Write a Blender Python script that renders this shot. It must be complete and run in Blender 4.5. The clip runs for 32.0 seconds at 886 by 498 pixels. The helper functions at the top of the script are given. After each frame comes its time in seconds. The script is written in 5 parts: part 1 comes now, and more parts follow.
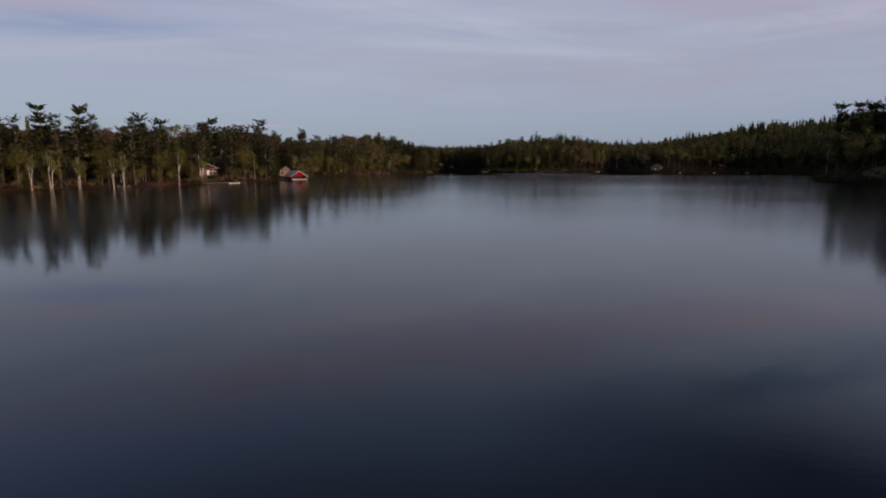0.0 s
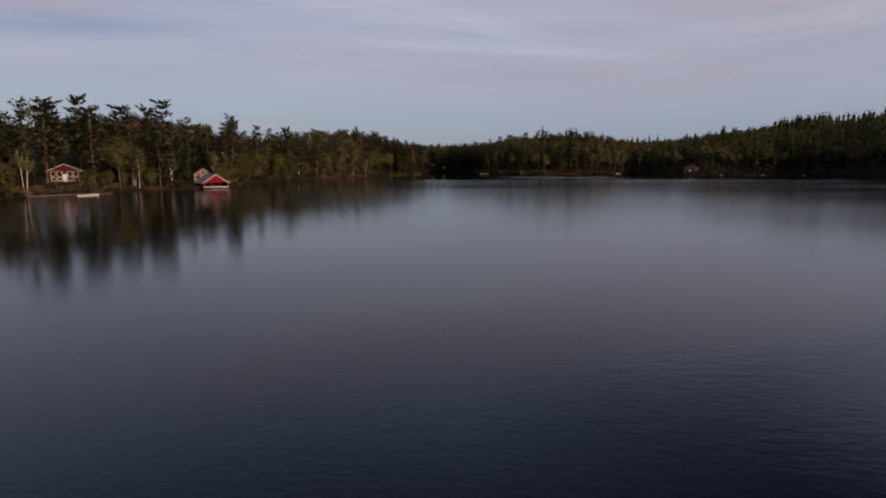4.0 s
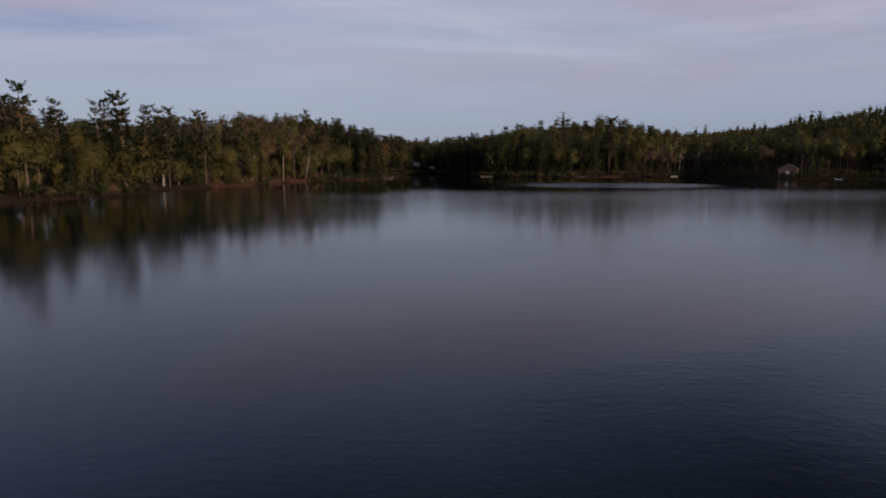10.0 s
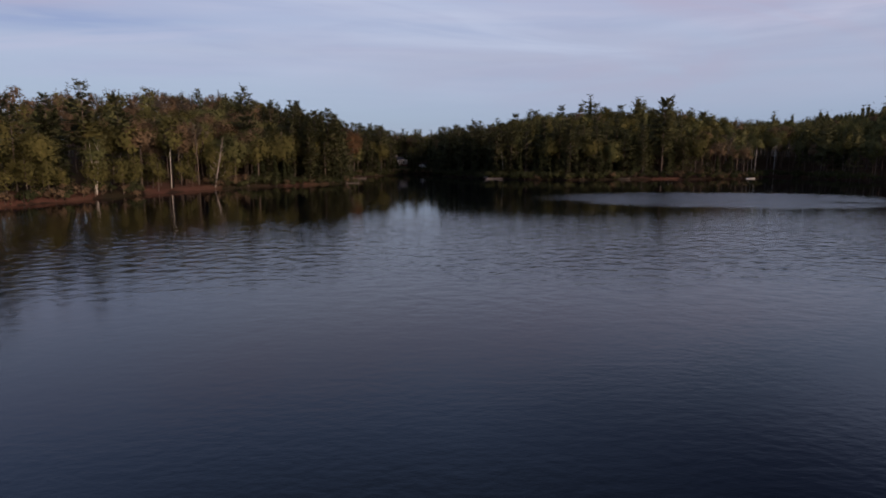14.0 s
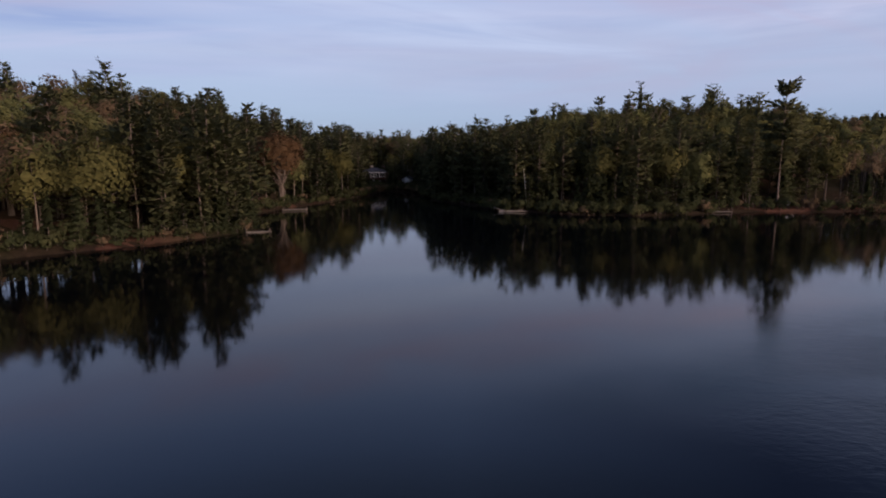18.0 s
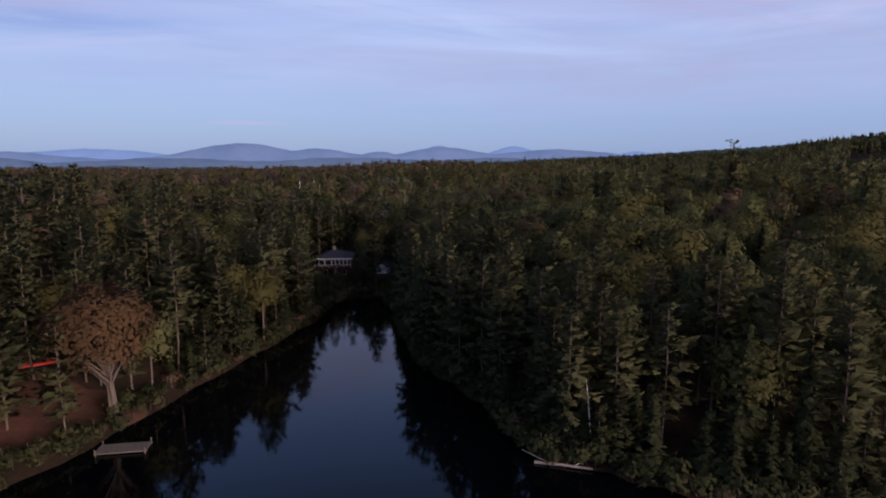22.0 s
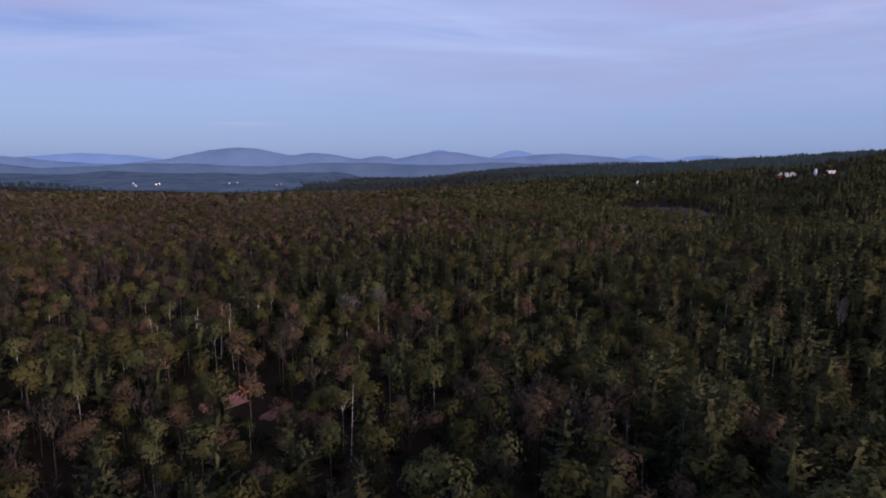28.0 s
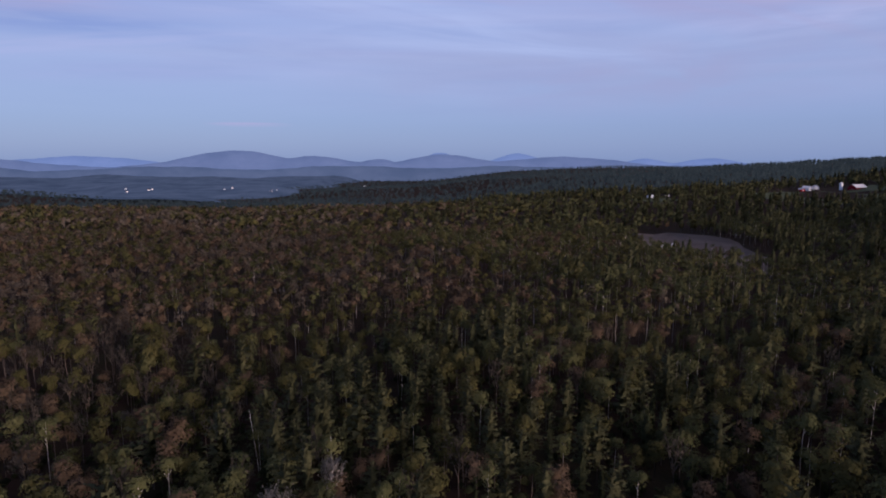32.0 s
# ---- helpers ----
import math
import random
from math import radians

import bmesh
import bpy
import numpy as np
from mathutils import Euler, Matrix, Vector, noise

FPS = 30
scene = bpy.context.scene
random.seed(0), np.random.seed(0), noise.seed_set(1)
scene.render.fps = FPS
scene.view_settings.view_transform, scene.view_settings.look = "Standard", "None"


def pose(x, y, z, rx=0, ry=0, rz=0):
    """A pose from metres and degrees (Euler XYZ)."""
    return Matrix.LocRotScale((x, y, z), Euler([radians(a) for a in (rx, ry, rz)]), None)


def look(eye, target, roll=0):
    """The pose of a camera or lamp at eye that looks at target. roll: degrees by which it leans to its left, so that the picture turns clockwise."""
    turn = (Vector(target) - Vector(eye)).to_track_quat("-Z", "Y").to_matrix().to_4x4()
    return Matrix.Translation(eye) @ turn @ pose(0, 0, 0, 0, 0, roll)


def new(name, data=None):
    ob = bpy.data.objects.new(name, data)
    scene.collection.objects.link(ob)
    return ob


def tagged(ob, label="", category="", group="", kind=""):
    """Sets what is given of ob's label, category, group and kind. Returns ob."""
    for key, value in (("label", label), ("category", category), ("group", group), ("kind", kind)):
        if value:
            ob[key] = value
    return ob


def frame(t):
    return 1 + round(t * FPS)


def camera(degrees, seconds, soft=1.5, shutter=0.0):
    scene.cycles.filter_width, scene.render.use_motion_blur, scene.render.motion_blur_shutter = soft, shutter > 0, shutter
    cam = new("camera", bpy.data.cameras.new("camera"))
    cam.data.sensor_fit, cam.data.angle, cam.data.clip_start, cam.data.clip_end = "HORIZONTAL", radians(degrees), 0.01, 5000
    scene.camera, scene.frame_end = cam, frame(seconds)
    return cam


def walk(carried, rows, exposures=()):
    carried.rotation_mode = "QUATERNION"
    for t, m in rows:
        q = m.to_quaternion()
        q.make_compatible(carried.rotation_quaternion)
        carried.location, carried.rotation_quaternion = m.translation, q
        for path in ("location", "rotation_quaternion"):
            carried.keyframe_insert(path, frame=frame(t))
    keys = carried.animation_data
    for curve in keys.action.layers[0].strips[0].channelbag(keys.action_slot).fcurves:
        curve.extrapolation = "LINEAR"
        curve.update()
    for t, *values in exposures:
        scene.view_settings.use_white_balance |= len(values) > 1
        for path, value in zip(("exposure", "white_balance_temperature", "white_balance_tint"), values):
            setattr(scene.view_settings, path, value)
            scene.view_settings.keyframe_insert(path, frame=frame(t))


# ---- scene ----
# The drone: level flight over the lake, then a steady climb over the inlet and the woods.
cam = camera(75.0, 32.0, soft=1.9)
PATH = [
    (0.00, 0.00, -0.03, 7.41, 81.532, 0.003),
    (0.50, 0.41, 10.02, 7.40, 81.536, -0.061),
    (1.00, 0.81, 20.09, 7.39, 81.541, -0.126),
    (1.50, 1.21, 30.17, 7.38, 81.546, -0.192),
    (2.00, 1.60, 40.24, 7.38, 81.552, -0.257),
    (2.50, 2.00, 50.31, 7.37, 81.556, -0.322),
    (3.50, 2.83, 70.41, 7.35, 81.562, -0.444),
    (4.50, 3.69, 90.44, 7.34, 81.561, -0.554),
    (5.50, 4.61, 110.37, 7.31, 81.557, -0.653),
    (6.50, 5.57, 130.22, 7.29, 81.548, -0.743),
    (7.50, 6.55, 150.04, 7.26, 81.532, -0.826),
    (8.50, 7.53, 169.88, 7.23, 81.506, -0.904),
    (9.50, 8.48, 189.75, 7.21, 81.474, -0.973),
    (10.50, 9.40, 209.58, 7.20, 81.433, -1.036),
    (11.50, 10.30, 229.41, 7.20, 81.380, -1.097),
    (12.50, 11.22, 249.29, 7.19, 81.307, -1.158),
    (13.50, 12.20, 269.30, 7.17, 81.205, -1.219),
    (14.50, 13.26, 289.50, 7.13, 81.112, -1.276),
    (15.50, 14.42, 310.02, 7.04, 81.069, -1.330),
    (16.50, 15.57, 330.17, 6.88, 81.065, -1.379),
    (16.75, 15.85, 335.09, 6.79, 81.069, -1.390),
    (17.00, 16.12, 340.05, 7.13, 81.073, -1.399),
    (17.25, 16.37, 345.09, 8.06, 81.080, -1.406),
    (17.50, 16.63, 350.11, 9.20, 81.091, -1.414),
    (17.75, 16.88, 355.10, 10.48, 81.104, -1.420),
    (18.00, 17.14, 360.00, 11.79, 81.119, -1.425),
    (18.50, 17.72, 369.35, 14.34, 81.154, -1.433),
    (19.00, 18.32, 378.40, 16.91, 81.191, -1.437),
    (19.50, 18.89, 387.39, 19.54, 81.226, -1.436),
    (20.00, 19.46, 396.25, 22.22, 81.255, -1.430),
    (20.50, 20.01, 405.02, 24.88, 81.279, -1.416),
    (21.00, 20.54, 413.67, 27.53, 81.301, -1.392),
    (22.00, 21.57, 430.65, 32.80, 81.338, -1.328),
    (23.00, 22.57, 447.61, 38.08, 81.369, -1.260),
    (24.00, 23.55, 464.72, 43.42, 81.391, -1.214),
    (25.00, 24.53, 481.89, 48.79, 81.403, -1.197),
    (26.00, 25.53, 499.21, 54.10, 81.405, -1.198),
    (27.00, 26.60, 516.72, 59.31, 81.404, -1.202),
    (28.00, 27.70, 534.38, 64.45, 81.406, -1.199),
    (29.00, 28.76, 552.09, 69.61, 81.415, -1.185),
    (30.00, 29.76, 569.84, 74.80, 81.426, -1.166),
    (31.00, 30.71, 587.65, 80.00, 81.437, -1.144),
    (32.00, 31.67, 605.46, 85.20, 81.448, -1.124),
]
walk(cam, [(t, pose(x, y, z, rx, 0, rz)) for t, x, y, z, rx, rz in PATH],
     exposures=[(0, 0.06, 6750, 10), (5, 0.06, 7050, 11), (9, 0.06, 6800, 11), (13, 0.20, 6450, 10), (17, 0.42, 6150, 11), (20, 0.43, 5900, 12), (23, 0.37, 5480, 16), (27, 0.28, 5400, 17), (32, 0.13, 5420, 19)])

# ---- light: dusk sky with thin cloud, faint glow from behind the camera ----
SUN_EL, SUN_AZ = 12.0, 136.0  # degrees above the horizon; clockwise from +y


def make_world():
    w = bpy.data.worlds.new("dusk_sky")
    scene.world = w
    w.use_nodes = True
    nt = w.node_tree
    nt.nodes.clear()
    N, L = nt.nodes.new, nt.links.new
    tc = N("ShaderNodeTexCoord")
    sep = N("ShaderNodeSeparateXYZ")
    L(tc.outputs["Generated"], sep.inputs[0])
    ramp = N("ShaderNodeValToRGB")
    L(sep.outputs["Z"], ramp.inputs[0])
    cr = ramp.color_ramp
    stops = [(0.0, (0.225, 0.288, 0.425)), (0.07, (0.268, 0.330, 0.478)), (0.16, (0.345, 0.385, 0.52)), (0.28, (0.335, 0.38, 0.56)),
             (0.36, (0.31, 0.395, 0.65)), (0.46, (0.225, 0.32, 0.59)), (0.60, (0.100, 0.138, 0.25)), (0.80, (0.17, 0.18, 0.23)), (1.0, (0.44, 0.42, 0.43))]
    while len(cr.elements) < len(stops):
        cr.elements.new(0.5)
    for e, (p, c) in zip(cr.elements, stops):
        e.position, e.color = p, (*c, 1)
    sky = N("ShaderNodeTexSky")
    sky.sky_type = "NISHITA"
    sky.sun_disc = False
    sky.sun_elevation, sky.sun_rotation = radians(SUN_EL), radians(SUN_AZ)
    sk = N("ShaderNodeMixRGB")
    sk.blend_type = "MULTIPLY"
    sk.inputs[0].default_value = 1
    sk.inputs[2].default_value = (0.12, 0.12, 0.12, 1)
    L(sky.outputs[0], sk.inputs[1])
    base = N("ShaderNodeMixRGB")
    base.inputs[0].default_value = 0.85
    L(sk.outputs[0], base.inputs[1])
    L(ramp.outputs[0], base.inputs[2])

    def streaks(scale, rot, detail, lo, hi):
        mp = N("ShaderNodeMapping")
        mp.inputs["Scale"].default_value = scale
        mp.inputs["Rotation"].default_value = rot
        L(tc.outputs["Generated"], mp.inputs[0])
        no = N("ShaderNodeTexNoise")
        no.inputs["Scale"].default_value = 1.0
        no.inputs["Detail"].default_value = detail
        no.inputs["Roughness"].default_value = 0.55
        no.inputs["Distortion"].default_value = 0.6
        L(mp.outputs[0], no.inputs["Vector"])
        mr = N("ShaderNodeMapRange")
        mr.inputs["From Min"].default_value, mr.inputs["From Max"].default_value = lo, hi
        L(no.outputs[0], mr.inputs[0])
        return mr.outputs[0]

    # cloud only above the clear band at the horizon
    lift = N("ShaderNodeMapRange")
    lift.inputs["From Min"].default_value, lift.inputs["From Max"].default_value = 0.06, 0.17
    L(sep.outputs["Z"], lift.inputs[0])
    fade = N("ShaderNodeMapRange")
    fade.inputs["From Min"].default_value, fade.inputs["From Max"].default_value = 0.42, 0.27
    L(sep.outputs["Z"], fade.inputs[0])

    def times(a, b, k=1.0):
        m = N("ShaderNodeMath")
        m.operation = "MULTIPLY"
        L(a, m.inputs[0])
        if b is None:
            m.inputs[1].default_value = k
        else:
            L(b, m.inputs[1])
        return m.outputs[0]

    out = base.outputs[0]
    for scale, rot, det, lo, hi, col, k in [
            ((1.5, 1.5, 13), (0.0, 0.06, 0.3), 5, 0.40, 0.68, (0.42, 0.455, 0.585, 1), 0.6),
            ((2.6, 2.6, 30), (0.03, -0.10, 0.9), 6, 0.48, 0.72, (0.245, 0.29, 0.445, 1), 0.35),
            ((1.1, 1.1, 9), (0.0, 0.04, 1.7), 3, 0.50, 0.72, (0.46, 0.39, 0.47, 1), 0.25)]:
        f = times(times(times(streaks(scale, rot, det, lo, hi), lift.outputs[0]), fade.outputs[0]), None, k)
        mx = N("ShaderNodeMixRGB")
        L(f, mx.inputs[0])
        L(out, mx.inputs[1])
        mx.inputs[2].default_value = col
        out = mx.outputs[0]
    # the clouds ahead, each a long soft streak: sideways and upward slope of its middle, tilt, half length, half thickness
    ay = N("ShaderNodeMath")
    ay.operation = "ABSOLUTE"
    L(sep.outputs["Y"], ay.inputs[0])
    my = N("ShaderNodeMath")
    my.operation = "MAXIMUM"
    my.inputs[1].default_value = 0.15
    L(ay.outputs[0], my.inputs[0])
    pq = []
    for axis in ("X", "Z"):
        dv = N("ShaderNodeMath")
        dv.operation = "DIVIDE"
        L(sep.outputs[axis], dv.inputs[0])
        L(my.outputs[0], dv.inputs[1])
        pq.append(dv.outputs[0])
    flat = N("ShaderNodeCombineXYZ")
    L(pq[0], flat.inputs[0])
    L(pq[1], flat.inputs[1])

    def streak(p, q, tilt, half, thick, seed):
        shift = N("ShaderNodeMapping")
        shift.inputs["Location"].default_value = (-p, -q, 0)
        L(flat.outputs[0], shift.inputs[0])
        turn = N("ShaderNodeMapping")
        turn.vector_type = "TEXTURE"
        turn.inputs["Rotation"].default_value = (0, 0, radians(tilt))
        turn.inputs["Scale"].default_value = (half, thick, 1)
        L(shift.outputs[0], turn.inputs[0])
        ln = N("ShaderNodeVectorMath")
        ln.operation = "LENGTH"
        L(turn.outputs[0], ln.inputs[0])
        soft = N("ShaderNodeMapRange")
        soft.interpolation_type = "SMOOTHSTEP"
        soft.inputs["From Min"].default_value, soft.inputs["From Max"].default_value = 1.25, 0.0
        L(ln.outputs["Value"], soft.inputs[0])
        mp = N("ShaderNodeMapping")
        mp.inputs["Location"].default_value = (seed * 7.3, seed * 3.1, seed)
        mp.inputs["Scale"].default_value = (half * 5.5, 1.5, 1)
        L(turn.outputs[0], mp.inputs[0])
        no = N("ShaderNodeTexNoise")
        no.inputs["Scale"].default_value, no.inputs["Detail"].default_value, no.inputs["Distortion"].default_value = 1.0, 5, 0.5
        L(mp.outputs[0], no.inputs["Vector"])
        mr = N("ShaderNodeMapRange")
        mr.inputs["From Min"].default_value, mr.inputs["From Max"].default_value = 0.30, 0.62
        mr.inputs["To Min"].default_value = 0.15
        L(no.outputs[0], mr.inputs[0])
        return times(soft.outputs[0], mr.outputs[0])

    for i, (p, q, tilt, half, thick, col, k) in enumerate([
            (0.42, 0.150, 2, 0.62, 0.075, (0.345, 0.345, 0.455), 0.75),
            (-0.60, 0.225, -4, 0.34, 0.028, (0.245, 0.310, 0.500), 0.65),
            (-0.58, 0.193, 3, 0.42, 0.018, (0.430, 0.450, 0.575), 0.80),
            (-0.66, 0.262, -3, 0.22, 0.018, (0.430, 0.390, 0.500), 0.75),
            (-0.42, 0.150, 1, 0.45, 0.022, (0.370, 0.405, 0.540), 0.70),
            (-0.02, 0.238, -10, 0.42, 0.036, (0.455, 0.500, 0.625), 0.55),
            (0.05, 0.205, -7, 0.30, 0.016, (0.290, 0.345, 0.500), 0.60),
            (0.10, 0.190, -3, 0.36, 0.016, (0.430, 0.475, 0.600), 0.70),
            (0.62, 0.235, 7, 0.34, 0.026, (0.470, 0.500, 0.625), 0.60),
            (0.62, 0.275, -2, 0.40, 0.022, (0.500, 0.400, 0.475), 0.55),
            (-0.10, 0.285, -6, 0.40, 0.022, (0.450, 0.380, 0.460), 0.40),
            (0.00, 0.345, -9, 1.00, 0.060, (0.400, 0.285, 0.365), 0.52),
            (0.62, 0.385, -8, 0.55, 0.060, (0.100, 0.185, 0.310), 0.70)]):
        mx = N("ShaderNodeMixRGB")
        L(times(streak(p, q, tilt, half, thick, i + 1), None, k), mx.inputs[0])
        L(out, mx.inputs[1])
        mx.inputs[2].default_value = (*col, 1)
        out = mx.outputs[0]
    # sky above the view darkened to the east, added to dim the water's reflection
    over = N("ShaderNodeMapRange")
    over.inputs["From Min"].default_value, over.inputs["From Max"].default_value = 0.30, 0.42
    L(sep.outputs["Z"], over.inputs[0])
    east = N("ShaderNodeMapRange")
    east.inputs["From Min"].default_value, east.inputs["From Max"].default_value = 0.05, 0.50
    L(sep.outputs["X"], east.inputs[0])
    mx = N("ShaderNodeMixRGB")
    mx.blend_type = "MULTIPLY"
    L(times(over.outputs[0], east.outputs[0]), mx.inputs[0])
    L(out, mx.inputs[1])
    mx.inputs[2].default_value = (0.27, 0.28, 0.33, 1)
    out = mx.outputs[0]
    # and bluer, dimmer sky to the west
    high = N("ShaderNodeMapRange")
    high.inputs["From Min"].default_value, high.inputs["From Max"].default_value = 0.08, 0.22
    L(sep.outputs["Z"], high.inputs[0])
    west = N("ShaderNodeMapRange")
    west.inputs["From Min"].default_value, west.inputs["From Max"].default_value = -0.10, -0.55
    L(sep.outputs["X"], west.inputs[0])
    mx = N("ShaderNodeMixRGB")
    mx.blend_type = "MULTIPLY"
    L(times(high.outputs[0], west.outputs[0]), mx.inputs[0])
    L(out, mx.inputs[1])
    mx.inputs[2].default_value = (0.90, 0.91, 0.95, 1)
    out = mx.outputs[0]
    # one thin pink wisp low over the mountains
    mp = N("ShaderNodeMapping")
    mp.inputs["Location"].default_value, mp.inputs["Scale"].default_value = (0.290 / 0.072, 0, -0.0600 / 0.0042), (1 / 0.072, 0, 1 / 0.0042)
    L(tc.outputs["Generated"], mp.inputs[0])
    ln = N("ShaderNodeVectorMath")
    ln.operation = "LENGTH"
    L(mp.outputs[0], ln.inputs[0])
    wisp = N("ShaderNodeMapRange")
    wisp.inputs["From Min"].default_value, wisp.inputs["From Max"].default_value = 1.0, 0.3
    L(ln.outputs["Value"], wisp.inputs[0])
    ahead = N("ShaderNodeMath")
    ahead.operation = "GREATER_THAN"
    ahead.inputs[1].default_value = 0.0
    L(sep.outputs["Y"], ahead.inputs[0])
    mx = N("ShaderNodeMixRGB")
    L(times(times(times(wisp.outputs[0], streaks((9, 9, 160), (0, 0, 0.2), 3, 0.35, 0.60)), ahead.outputs[0]), None, 0.95), mx.inputs[0])
    L(out, mx.inputs[1])
    mx.inputs[2].default_value = (0.43, 0.385, 0.50, 1)
    out = mx.outputs[0]
    bg = N("ShaderNodeBackground")
    bg.inputs[1].default_value = 1.0
    L(out, bg.inputs[0])
    o = N("ShaderNodeOutputWorld")
    L(bg.outputs[0], o.inputs[0])


make_world()
sun = new("sun", bpy.data.lights.new("sun", "SUN"))
sun.data.energy, sun.data.angle, sun.data.color = 4.6, radians(26), (1.0, 0.72, 0.53)
a, e = radians(SUN_AZ), radians(SUN_EL)
sun.matrix_world = look((0, 0, 300), (-math.sin(a) * math.cos(e), -math.cos(a) * math.cos(e), 300 - math.sin(e)))


# ---- materials ----
def material(name, rough=0.9, metal=0.0, spec=0.3):
    m = bpy.data.materials.new(name)
    m.use_nodes = True
    b = m.node_tree.nodes["Principled BSDF"]
    b.inputs["Roughness"].default_value, b.inputs["Metallic"].default_value = rough, metal
    b.inputs["Specular IOR Level"].default_value = spec
    return m, m.node_tree, b


def ramp_node(nt, fac, stops):
    r = nt.nodes.new("ShaderNodeValToRGB")
    while len(r.color_ramp.elements) < len(stops):
        r.color_ramp.elements.new(0.5)
    for e, (p, c) in zip(r.color_ramp.elements, stops):
        e.position, e.color = p, (*c, 1)
    nt.links.new(fac, r.inputs[0])
    return r.outputs[0]


def noise_node(nt, scale, detail=4, rough=0.55, stretch=None, coords="Object"):
    tc = nt.nodes.new("ShaderNodeTexCoord")
    n = nt.nodes.new("ShaderNodeTexNoise")
    n.inputs["Scale"].default_value, n.inputs["Detail"].default_value, n.inputs["Roughness"].default_value = scale, detail, rough
    src = tc.outputs[coords]
    if stretch:
        mp = nt.nodes.new("ShaderNodeMapping")
        mp.inputs["Scale"].default_value = stretch
        nt.links.new(src, mp.inputs[0])
        src = mp.outputs[0]
    nt.links.new(src, n.inputs["Vector"])
    return n.outputs[0]


def mix(nt, fac, a, b, blend="MIX"):
    m = nt.nodes.new("ShaderNodeMixRGB")
    m.blend_type = blend
    for i, v in ((0, fac), (1, a), (2, b)):
        if isinstance(v, (int, float)):
            m.inputs[i].default_value = v
        elif isinstance(v, tuple):
            m.inputs[i].default_value = (*v, 1)
        else:
            nt.links.new(v, m.inputs[i])
    return m.outputs[0]


def bump(nt, b, height, strength, dist):
    n = nt.nodes.new("ShaderNodeBump")
    n.inputs["Strength"].default_value, n.inputs["Distance"].default_value = strength, dist
    nt.links.new(height, n.inputs["Height"])
    nt.links.new(n.outputs[0], b.inputs["Normal"])


def plain(name, dark, light, scale=3.0, rough=0.85, metal=0.0, stretch=None, relief=0.0, spec=0.3):
    """A surface between two tones, with fine grain over broad stains."""
    m, nt, b = material(name, rough, metal, spec)
    c = ramp_node(nt, noise_node(nt, scale, 5, 0.6, stretch), [(0.3, dark), (0.7, light)])
    c = mix(nt, 0.35, c, ramp_node(nt, noise_node(nt, scale * 6, 3), [(0.35, tuple(x * 0.6 for x in dark)), (0.65, light)]))
    nt.links.new(c, b.inputs["Base Color"])
    if relief:
        bump(nt, b, noise_node(nt, scale * 4, 4, 0.6, stretch), 0.5, relief)
    return m


def foliage(name, tones, spread=0.10):
    """Leaves: tone by leaf clump and by tree, slightly see-through."""
    m, nt, b = material(name, 0.85, 0.0, 0.04)
    g = nt.nodes.new("ShaderNodeNewGeometry")
    o = nt.nodes.new("ShaderNodeObjectInfo")
    patch = noise_node(nt, 0.21, 3, 0.65, (1, 1, 0.12))
    add = nt.nodes.new("ShaderNodeMath")
    add.operation = "MULTIPLY_ADD"
    nt.links.new(g.outputs["Random Per Island"], add.inputs[0])
    add.inputs[1].default_value = spread
    mr = nt.nodes.new("ShaderNodeMapRange")
    mr.inputs["From Min"].default_value, mr.inputs["From Max"].default_value = 0.3, 0.7
    mr.inputs["To Max"].default_value = 1 - spread
    nt.links.new(patch, mr.inputs[0])
    nt.links.new(mr.outputs[0], add.inputs[2])
    c = ramp_node(nt, add.outputs[0], [(i / (len(tones) - 1), t) for i, t in enumerate(tones)])
    hs = nt.nodes.new("ShaderNodeHueSaturation")
    v = nt.nodes.new("ShaderNodeMapRange")
    v.inputs["To Min"].default_value, v.inputs["To Max"].default_value = 0.82, 1.18
    nt.links.new(o.outputs["Random"], v.inputs[0])
    nt.links.new(v.outputs[0], hs.inputs["Value"])
    nt.links.new(mix(nt, 1.0, c, ramp_node(nt, noise_node(nt, 0.9, 5, 0.72), [(0.36, (0.76, 0.76, 0.76)), (0.64, (1.10, 1.10, 1.10))]), "MULTIPLY"), hs.inputs["Color"])
    nt.links.new(hs.outputs[0], b.inputs["Base Color"])
    bump(nt, b, noise_node(nt, 1.1, 5, 0.7), 0.28, 0.35)
    thin = nt.nodes.new("ShaderNodeBsdfTranslucent")
    nt.links.new(hs.outputs[0], thin.inputs[0])
    ms = nt.nodes.new("ShaderNodeMixShader")
    ms.inputs[0].default_value = 0.38
    nt.links.new(b.outputs[0], ms.inputs[1])
    nt.links.new(thin.outputs[0], ms.inputs[2])
    nt.links.new(ms.outputs[0], nt.nodes["Material Output"].inputs[0])
    return m


M = {}
M["pine"] = foliage("pine_needles", [(0.054, 0.058, 0.029), (0.087, 0.089, 0.043), (0.122, 0.118, 0.056)])
M["hemlock"] = foliage("hemlock_needles", [(0.028, 0.034, 0.017), (0.046, 0.052, 0.025), (0.068, 0.073, 0.034)])
M["olive"] = foliage("olive_leaves", [(0.060, 0.059, 0.023), (0.092, 0.086, 0.032), (0.124, 0.112, 0.041)])
M["yellow"] = foliage("young_leaves", [(0.074, 0.080, 0.034), (0.108, 0.111, 0.046), (0.142, 0.138, 0.058)])
M["rust"] = foliage("rust_leaves", [(0.100, 0.070, 0.046), (0.138, 0.096, 0.061), (0.174, 0.122, 0.076)])
M["amber"] = foliage("amber_leaves", [(0.056, 0.034, 0.019), (0.080, 0.048, 0.026), (0.104, 0.062, 0.033)])
